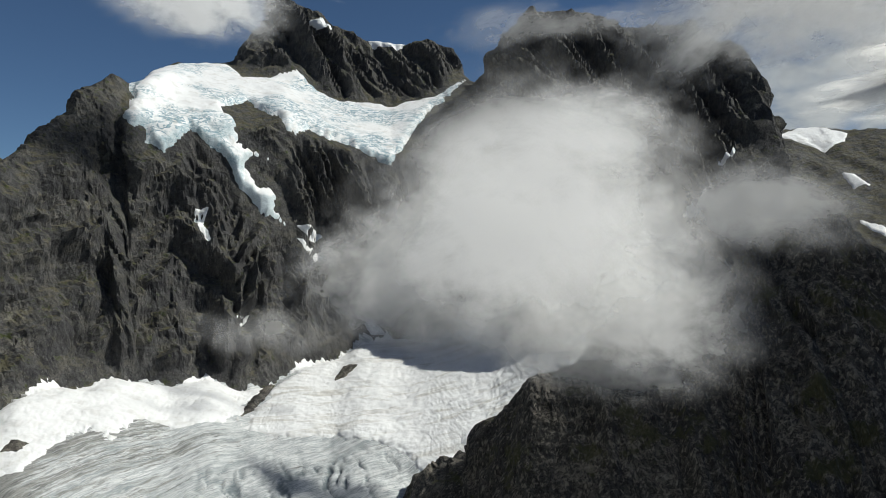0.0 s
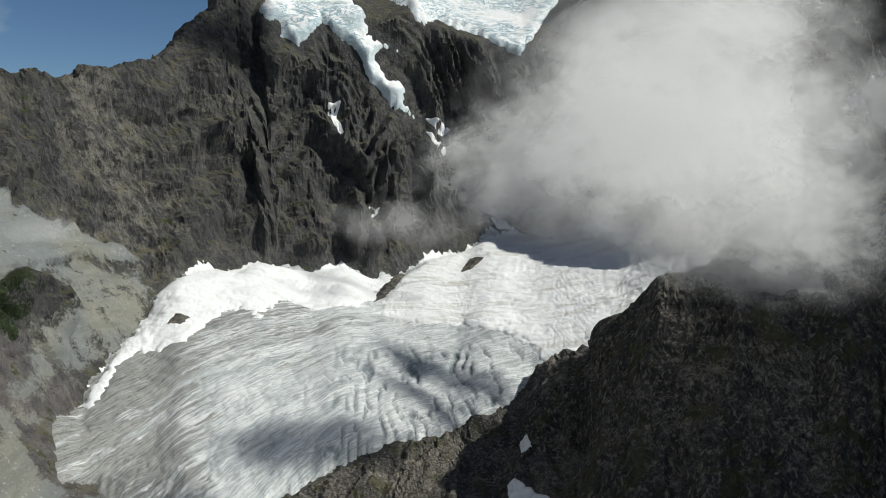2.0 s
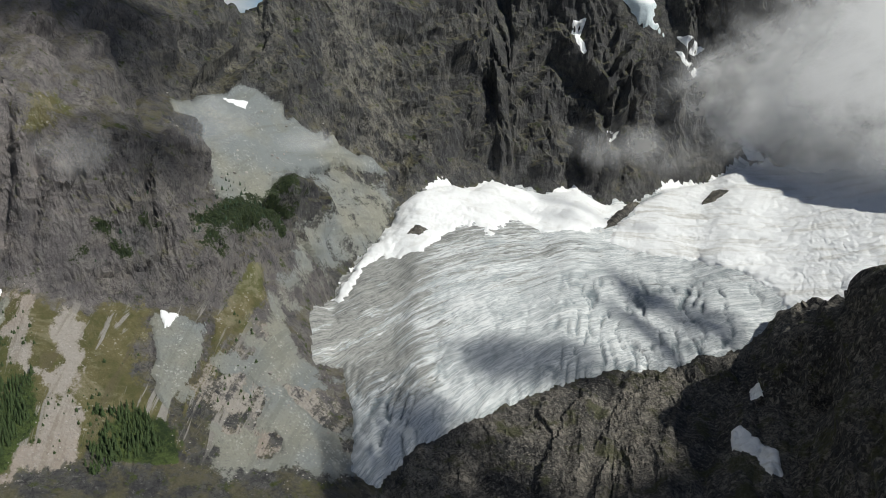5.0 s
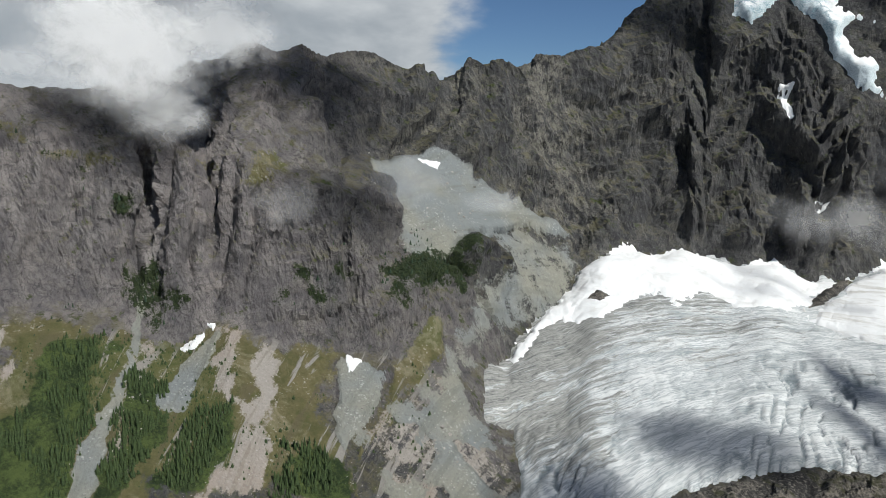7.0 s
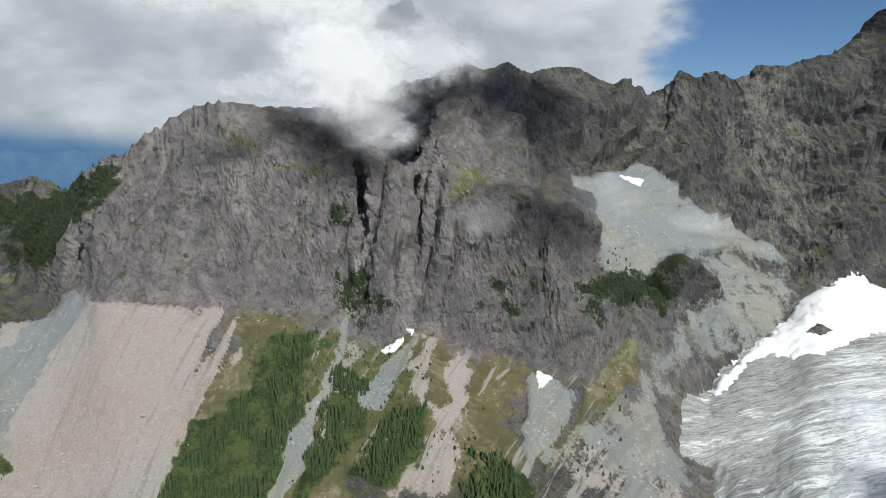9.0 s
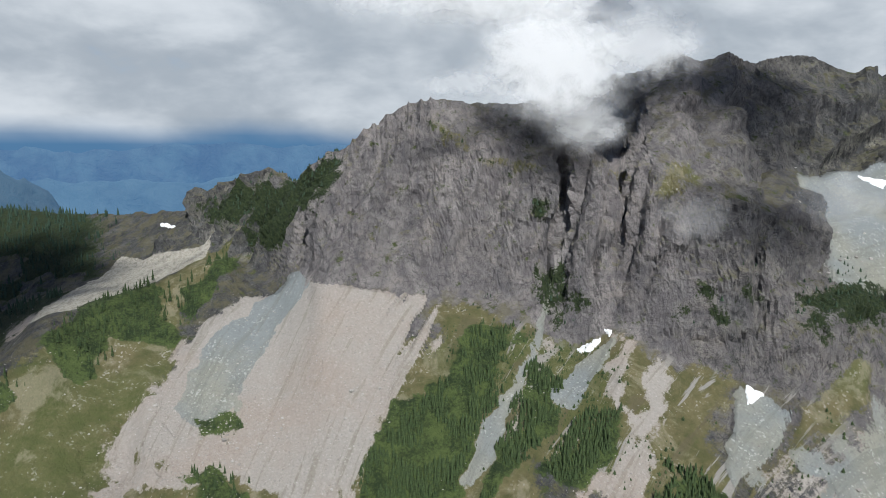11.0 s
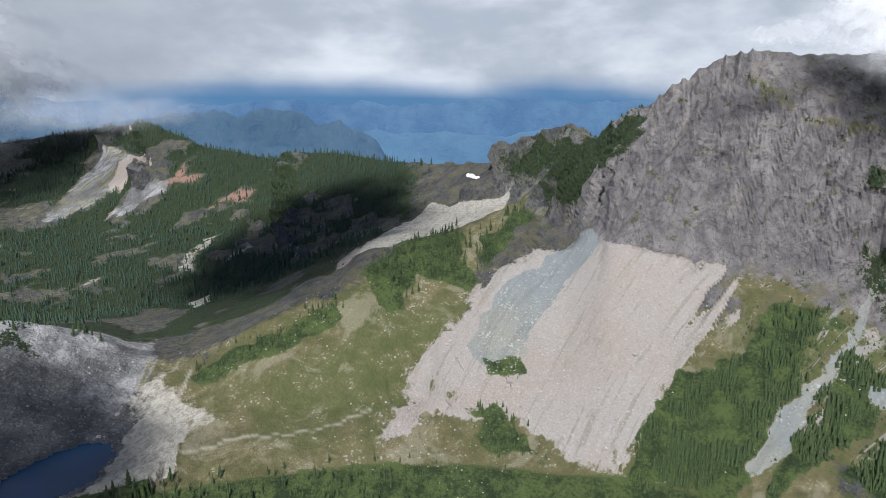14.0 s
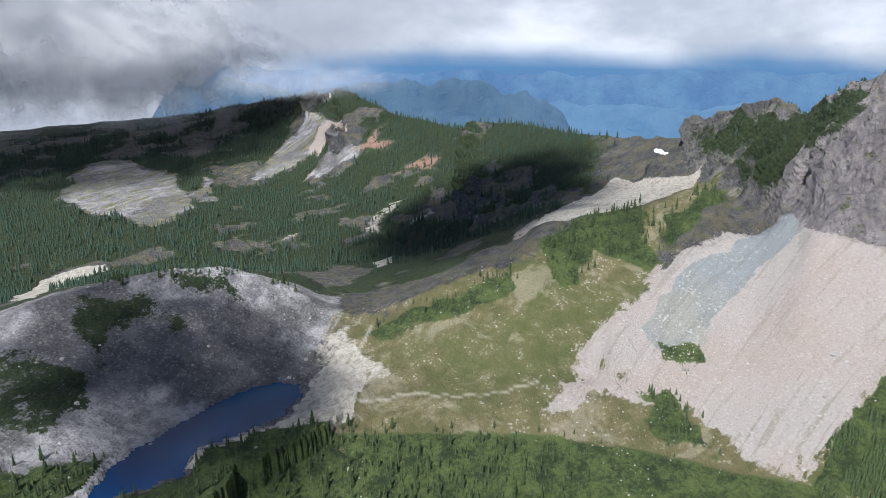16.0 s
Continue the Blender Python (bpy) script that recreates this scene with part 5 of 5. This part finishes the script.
STONES = [stone_shape(k) for k in range(6)]
for k, p in enumerate(sow(np.maximum.reduce([scree_f * smooth(720, 620, rad), knoll_f * 0.5 * (rad < 720), 1.2 * field([FIELDS["cirque_scree"]], bearing, rad, hgt, 5, 5, 1)]) * (bearing > 36), 290, 5.0)):
    ob = new("boulder", STONES[k % 6])
    s = float(rng.uniform(0.8, 2.2)) if k % 8 else 3.0
    ob.matrix_basis = Matrix.LocRotScale(Vector(p) + Vector((0, 0, 0.1 * s)), Euler((0, 0, k * 2.1)), (s, s, s))
    tagged(ob, "pale angular boulder lying on the scree", "boulder", group="boulders on the scree")


def rubble(name, spots, lo, hi, label, material=None):
    # small stones: octahedra
    oct_v = np.array([(1, 0, 0), (-1, 0, 0), (0, 1, 0), (0, -1, 0), (0, 0, 0.8), (0, 0, -0.6)], float)
    oct_f = np.array([(0, 2, 4), (2, 1, 4), (1, 3, 4), (3, 0, 4), (2, 0, 5), (1, 2, 5), (3, 1, 5), (0, 3, 5)])
    n = len(spots)
    s = lo * (hi / lo) ** (rng.random(n) ** 2.5)
    jig = rng.uniform(0.6, 1.25, (n, 6, 3))
    a = rng.uniform(0, 6.28, n)
    v = oct_v[None] * jig
    x = v[..., 0] * np.cos(a)[:, None] - v[..., 1] * np.sin(a)[:, None]
    y = v[..., 0] * np.sin(a)[:, None] + v[..., 1] * np.cos(a)[:, None]
    co = (np.stack([x, y, v[..., 2]], -1) * s[:, None, None] + spots[:, None, :]).reshape(-1, 3).astype(np.float32)
    fa = (oct_f[None] + 6 * np.arange(n)[:, None, None]).reshape(-1, 3).astype(np.int32)
    me = bpy.data.meshes.new(name)
    me.vertices.add(len(co))
    me.vertices.foreach_set("co", co.ravel())
    me.loops.add(fa.size)
    me.loops.foreach_set("vertex_index", fa.ravel())
    me.polygons.add(len(fa))
    me.polygons.foreach_set("loop_start", np.arange(0, fa.size, 3, dtype=np.int32))
    me.update(calc_edges=True)
    me.materials.append(material or STONE)
    return tagged(new(name, me), label, "rubble", kind="stuff")


lower = smooth(760, 560, rad)
rubble("scree_stones", sow(scree_f * (0.25 + lower) * (bearing > 36) * (bearing < 110), 8000), 0.25, 1.2, "loose stones strewn over the scree fan")
rubble("scree_stones", sow(knoll_f * (tarn_in < -4), 2500), 0.3, 1.1, "grey blocks strewn over the knoll above the tarn", GREY_STONE)
rubble("scree_stones", sow(grass_f * (bearing > 90) * (bearing < 124) * (rad < 720) * smooth(0.0, 0.35, fbm(PX / 60, PY / 60, nil, 3, 77)), 1500), 0.35, 1.3, "pale stones scattered in the meadow")


# ---- clouds: soft banks in several leaves, thinning towards their rims ----
def cloud_material():
    n = Nodes("cloud")
    (rim, seed, dense, size), _ = n.attribute("cover")
    shift = n.add("ShaderNodeCombineXYZ", X=n.maths("MULTIPLY", seed, 900.0), Y=0.0, Z=n.maths("MULTIPLY", seed, 400.0))
    vec = n.t.nodes.new("ShaderNodeVectorMath")
    n.put(vec.inputs[0], n.pos), n.put(vec.inputs[1], shift.outputs[0])
    grow = n.t.nodes.new("ShaderNodeVectorMath")
    grow.operation = "SCALE"
    n.put(grow.inputs[0], vec.outputs[0]), n.put(grow.inputs["Scale"], size)
    v = grow.outputs[0]
    broad, curl = n.noise(0.007, 6, 0.58, v, 0.6), n.noise(0.025, 6, 0.62, v, 0.3)
    puff = n.maths("ADD", n.maths("MULTIPLY", n.maths("SUBTRACT", broad, 0.5), 3.0), n.maths("MULTIPLY", n.maths("SUBTRACT", curl, 0.5), 1.5))
    body = n.maths("ADD", n.maths("MULTIPLY", rim, 1.35), puff)
    alpha = n.maths("MULTIPLY", n.maths("MULTIPLY", n.step(body, 0.05, 1.25), dense), n.step(rim, 0.0, 0.55), True)
    # light spreads inside a cloud: its faces take it from above as much as from the front
    lie = n.t.nodes.new("ShaderNodeVectorMath")
    lie.operation = "MULTIPLY_ADD"
    n.put(lie.inputs[0], n.t.nodes["Geometry"].outputs["Normal"]), n.put(lie.inputs[1], (0.45, 0.45, 0.45)), n.put(lie.inputs[2], (0.0, 0.0, 0.9))
    unit = n.t.nodes.new("ShaderNodeVectorMath")
    unit.operation = "NORMALIZE"
    n.put(unit.inputs[0], lie.outputs[0])
    d = n.add("ShaderNodeBsdfDiffuse", Normal=unit.outputs[0], Color=(0.88, 0.88, 0.885, 1))
    t = n.add("ShaderNodeBsdfTranslucent", Color=(0.88, 0.88, 0.885, 1))
    both, clear, final = n.t.nodes.new("ShaderNodeMixShader"), n.t.nodes.new("ShaderNodeBsdfTransparent"), n.t.nodes.new("ShaderNodeMixShader")
    both.inputs[0].default_value = 0.45
    n.t.links.new(d.outputs[0], both.inputs[1]), n.t.links.new(t.outputs[0], both.inputs[2])
    n.put(final.inputs[0], alpha)
    n.t.links.new(clear.outputs[0], final.inputs[1]), n.t.links.new(both.outputs[0], final.inputs[2])
    n.t.links.new(final.outputs[0], n.out.inputs[0])
    return n.m


CLOUD = cloud_material()


def leaf(name, az, up, r, wide, high, bulge, seed, dense, parent, lean, turn=0.0):
    """One leaf of a bank: an arched, uneven sheet about a bearing, an angle up and a distance, wide and high in metres."""
    a, b = np.meshgrid(np.linspace(-1, 1, 33), np.linspace(-1, 1, 25), indexing="ij")
    q = np.hypot(a, b)
    x, y = a * wide / 2, b * high / 2
    depth = bulge * (1 - np.clip(q, 0, 1.4) ** 2) + 0.12 * bulge * fbm(a * 2 + seed, b * 2, 0 * a, 3, seed)
    c, s = math.cos(radians(az)), math.sin(radians(az))
    z0 = EYE[2] + r * math.tan(radians(up))
    far = r - depth + lean * y                                              # the bank leans back as it rises
    c2, s2 = math.cos(radians(az + turn)), math.sin(radians(az + turn))
    X, Y, Z = -s * r - s2 * (far - r) + c2 * x, c * r + c2 * (far - r) + s2 * x, z0 + y * (1 + np.clip(lean * y / r, -0.6, 0.6) * (lean < 1))
    rim = np.clip(1 - q, -0.6, 1)
    ob = sheet(name, X, Y, Z, rim > 0, CLOUD, {"cover": (rim, 0 * a + (seed * 0.137) % 1, 0 * a + dense, 0 * a + min(4.0, max(0.7, 300 / wide)))})
    ob.parent = parent
    return ob


def cloud(az, up, r, wide, high, leaves, dense, seed, label, spread=35, lean=0.75, turn=0.0):
    bank = tagged(new("cloud"), label, "cloud")
    for k in range(leaves):
        f = (1 - 0.07 * k) * (r - spread * k) / r
        leaf("billow", az, up, r - spread * k, wide * f, high * f, 0.05 * wide, seed + k, dense, bank, lean, turn)
    return bank


cloud(-7.5, 2.5, 520, 350, 290, 3, 0.9, 5, "big grey-white cloud drifting in front of the glacier head", 45)
cloud(-14, -4.5, 505, 250, 160, 2, 0.85, 15, "low grey-white cloud resting on the dark ridge", 40)
cloud(-12, 9, 540, 210, 130, 2, 0.65, 19, "ragged cloud head before the dark summit", 40)
cloud(3, -2, 560, 240, 170, 2, 0.65, 49, "thin cloud trailing off before the headwall", 40)
cloud(-25, 3.0, 500, 170, 100, 2, 0.45, 45, "ragged cloud wisp before the dark ridge", 40)
cloud(-29, 17, 950, 600, 420, 2, 0.95, 11, "bright cloud bank over the dark mountain", 60)
cloud(-9, 17, 1150, 500, 160, 1, 0.45, 61, "thin cloud veil on the dark summit")
cloud(68, 5.4, 800, 255, 205, 3, 0.8, 25, "white cloud clinging to the cliff top", 12)
cloud(65.5, 0.8, 765, 140, 90, 2, 0.45, 29, "white cloud tongue hanging down the cliff", 8)
cloud(61, 6.5, 800, 170, 130, 2, 0.5, 55, "thin grey cloud trailing off the crest", 20)
cloud(76, 3.4, 740, 130, 40, 1, 0.45, 57, "thin mist over the rounded summit")
cloud(74, 10.5, 900, 640, 170, 2, 0.75, 28, "white cloud bank above the cliff")
cloud(47, -4.5, 800, 120, 75, 2, 0.17, 33, "thin mist in the cirque", 12)
cloud(40, -6.3, 800, 100, 36, 2, 0.14, 35, "thin mist over the grey scree", 12)
cloud(57, -6.5, 680, 90, 60, 1, 0.14, 37, "thin mist before the cliff")
cloud(14, -6.3, 1100, 330, 110, 1, 0.3, 39, "low mist at the foot of the headwall")
cloud(19, 18, 1400, 430, 240, 2, 0.75, 41, "white cloud over the snow saddle")
cloud(143, 2.5, 1800, 1300, 420, 2, 0.4, 73, "grey cloud hanging below the bank", 60)
cloud(143, -1.2, 2150, 1900, 460, 3, 0.7, 81, "grey mist resting on the far ridge")
cloud(126, -2.5, 1700, 600, 120, 2, 0.15, 78, "mist trailing below the cloud bank")


def shade_cloud(az, r, z, base, wide, deep, dense, seed, label, billows=2):
    """A flat bank at a height, added between the sun and the ground at a bearing and distance to shade it; wide across
    the bearing, deep along it.
    """
    bank = tagged(new("cloud"), label, "cloud")
    for k in range(billows):
        a, b = np.meshgrid(np.linspace(-1, 1, 33), np.linspace(-1, 1, 25), indexing="ij")
        q = np.hypot(a, b)
        t = (base + 25 * k - z) / sun_way.z
        c, s = math.cos(radians(az)), math.sin(radians(az))
        x, y = a * wide / 2 * (1 - 0.1 * k), b * deep / 2 * (1 - 0.1 * k)
        X, Y = -s * r + sun_way.x * t + c * x - s * y, c * r + sun_way.y * t + s * x + c * y
        Z = base + 25 * k + 0.05 * wide * (1 - np.clip(q, 0, 1.4) ** 2) + 0.02 * wide * fbm(a * 2 + seed, b * 2, 0 * a, 3, seed + k)
        rim = np.clip(1 - q, -0.6, 1)
        ob = sheet("billow", X, Y, Z, rim > 0, CLOUD, {"cover": (rim, 0 * a + ((seed + k) * 0.137) % 1, 0 * a + dense, 0 * a + min(4.0, max(0.7, 300 / wide)))})
        ob.parent = bank
    return bank


# cloud banks added in the sun's way to cast shade, nearly all unseen
shade_cloud(112, 1050, 40, 640, 680, 860, 1.0, 101, "grey cloud bank added out of view to shade the forested ridge", 3)
shade_cloud(147, 2150, 300, 800, 3200, 1700, 1.0, 131, "grey cloud bank added out of view to shade the clouds at the valley head", 4)
shade_cloud(141, 570, 50, 640, 400, 520, 1.0, 107, "grey cloud bank added out of view to shade the knoll")
shade_cloud(-15, 655, 120, 420, 400, 340, 1.0, 121, "grey cloud bank added to shade the dark ridge", 3)
shade_cloud(-9, 500, 20, 420, 420, 270, 1.0, 141, "grey cloud bank added to shade the slope below the dark ridge", 3)
shade_cloud(-31, 720, 150, 430, 420, 420, 1.0, 127, "grey cloud bank added to shade the right end of the dark ridge", 3)
shade_cloud(15, 690, 50, 700, 330, 150, 0.6, 111, "grey cloud bank added out of view to shade the glacier")
shade_cloud(53, 790, 180, 800, 260, 180, 0.55, 151, "thin grey cloud added out of view to darken the cirque wall")
shade_cloud(56, 960, 300, 800, 520, 460, 0.85, 117, "grey cloud bank added out of view to shade the cirque wall")


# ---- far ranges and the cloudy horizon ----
def haze_glow_material(name, low, high, glow):
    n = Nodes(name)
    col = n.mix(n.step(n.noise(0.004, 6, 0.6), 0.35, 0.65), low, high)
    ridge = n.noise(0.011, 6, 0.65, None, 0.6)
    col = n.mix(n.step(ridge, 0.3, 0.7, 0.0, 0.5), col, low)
    # distance haze is put in as a blue glow over dark ground
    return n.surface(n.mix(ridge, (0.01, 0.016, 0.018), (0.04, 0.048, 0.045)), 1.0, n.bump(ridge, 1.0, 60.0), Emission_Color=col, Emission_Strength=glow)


def far_range(name, az0, az1, r, foot, crest, rough, seed, material, label):
    a, t = np.meshgrid(np.linspace(az0, az1, 160), np.linspace(0, 1, 14), indexing="ij")
    up = crest + rough * ridged(a / 6, 0 * a, 0 * a + seed, 5, seed)
    up = foot + (up - foot) * smooth(0, 0.12, (a - az0) / (az1 - az0)) * smooth(0, 0.12, (az1 - a) / (az1 - az0))
    rr = r + 300 * t + 40 * fbm(a, 4 * t, 0 * a, 3, seed + 1)
    ang = foot + (up - foot) * np.sin(t * math.pi / 2)
    z = EYE[2] + rr * np.tan(np.radians(ang))
    return tagged(sheet(name, -np.sin(np.radians(a)) * rr, np.cos(np.radians(a)) * rr, z, None, material, {}), label, "mountain range", kind="structure")


far_range("backdrop_range", 70, 140, 4350, -9, -2.0, 0.9, 3, haze_glow_material("far haze", (0.035, 0.095, 0.21), (0.07, 0.15, 0.26), 1.0), "hazy blue mountain range on the horizon")
far_range("backdrop_range", 76, 131, 3900, -9, -4.4, 0.8, 9, haze_glow_material("far valley", (0.065, 0.145, 0.25), (0.05, 0.12, 0.225), 1.0), "hazy blue valley side")
far_range("backdrop_range", 103, 140, 3300, -9, -3.2, 1.3, 14, haze_glow_material("far slopes", (0.028, 0.068, 0.13), (0.05, 0.105, 0.175), 0.95), "forested mountain beyond the valley, dark blue with painted haze")


def horizon_clouds():
    n = Nodes("cloudy horizon")
    (cover, low, haze, _), _ = n.attribute("cover")
    v = n.scaled(1.0, 1.0, 2.2)
    broad, curl = n.noise(0.0009, 5, 0.5, v, 0.3), n.noise(0.003, 5, 0.55, v, 0.2)
    body = n.maths("ADD", n.maths("ADD", n.maths("MULTIPLY", n.maths("SUBTRACT", broad, 0.5), 2.6), n.maths("MULTIPLY", n.maths("SUBTRACT", curl, 0.5), 0.8)), cover)
    alpha = n.step(body, 0.2, 0.9)
    tone = n.step(n.maths("ADD", n.maths("MULTIPLY", broad, 0.75), n.maths("MULTIPLY", curl, 0.25)), 0.36, 0.66)
    # cloud tones, the left bank's shade and blue haze all glow from this sheet
    col = n.mix(tone, (0.33, 0.355, 0.39), (0.57, 0.58, 0.60))
    col = n.mix(low, col, (0.25, 0.265, 0.295))
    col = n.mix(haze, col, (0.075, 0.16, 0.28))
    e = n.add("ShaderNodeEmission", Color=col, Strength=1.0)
    clear, final = n.t.nodes.new("ShaderNodeBsdfTransparent"), n.t.nodes.new("ShaderNodeMixShader")
    n.put(final.inputs[0], n.maths("MAXIMUM", alpha, haze))
    n.t.links.new(clear.outputs[0], final.inputs[1]), n.t.links.new(e.outputs[0], final.inputs[2])
    n.t.links.new(final.outputs[0], n.out.inputs[0])
    return n.m


a, u = np.meshgrid(np.linspace(-45, 205, 200), np.linspace(-8, 34, 60), indexing="ij")
wobble = 0.8 * fbm(a / 9, 0 * a, 0 * a, 4, 91)
amount = -0.45 + 1.75 * smooth(37, 50, a) + 0.4 * smooth(12, 0, a) + 0.9 * smooth(-16, -26, a)
# where the blue haze is painted: low on the sheet
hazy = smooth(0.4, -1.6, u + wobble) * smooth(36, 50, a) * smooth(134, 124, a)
rr = 4720 + 0 * a
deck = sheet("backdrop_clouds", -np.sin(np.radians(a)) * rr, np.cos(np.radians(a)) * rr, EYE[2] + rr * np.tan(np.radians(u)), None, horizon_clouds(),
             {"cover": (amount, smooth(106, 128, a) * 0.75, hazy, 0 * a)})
tagged(deck, "glowing backdrop of broken grey-white clouds and blue haze along the horizon", "clouds", kind="structure")
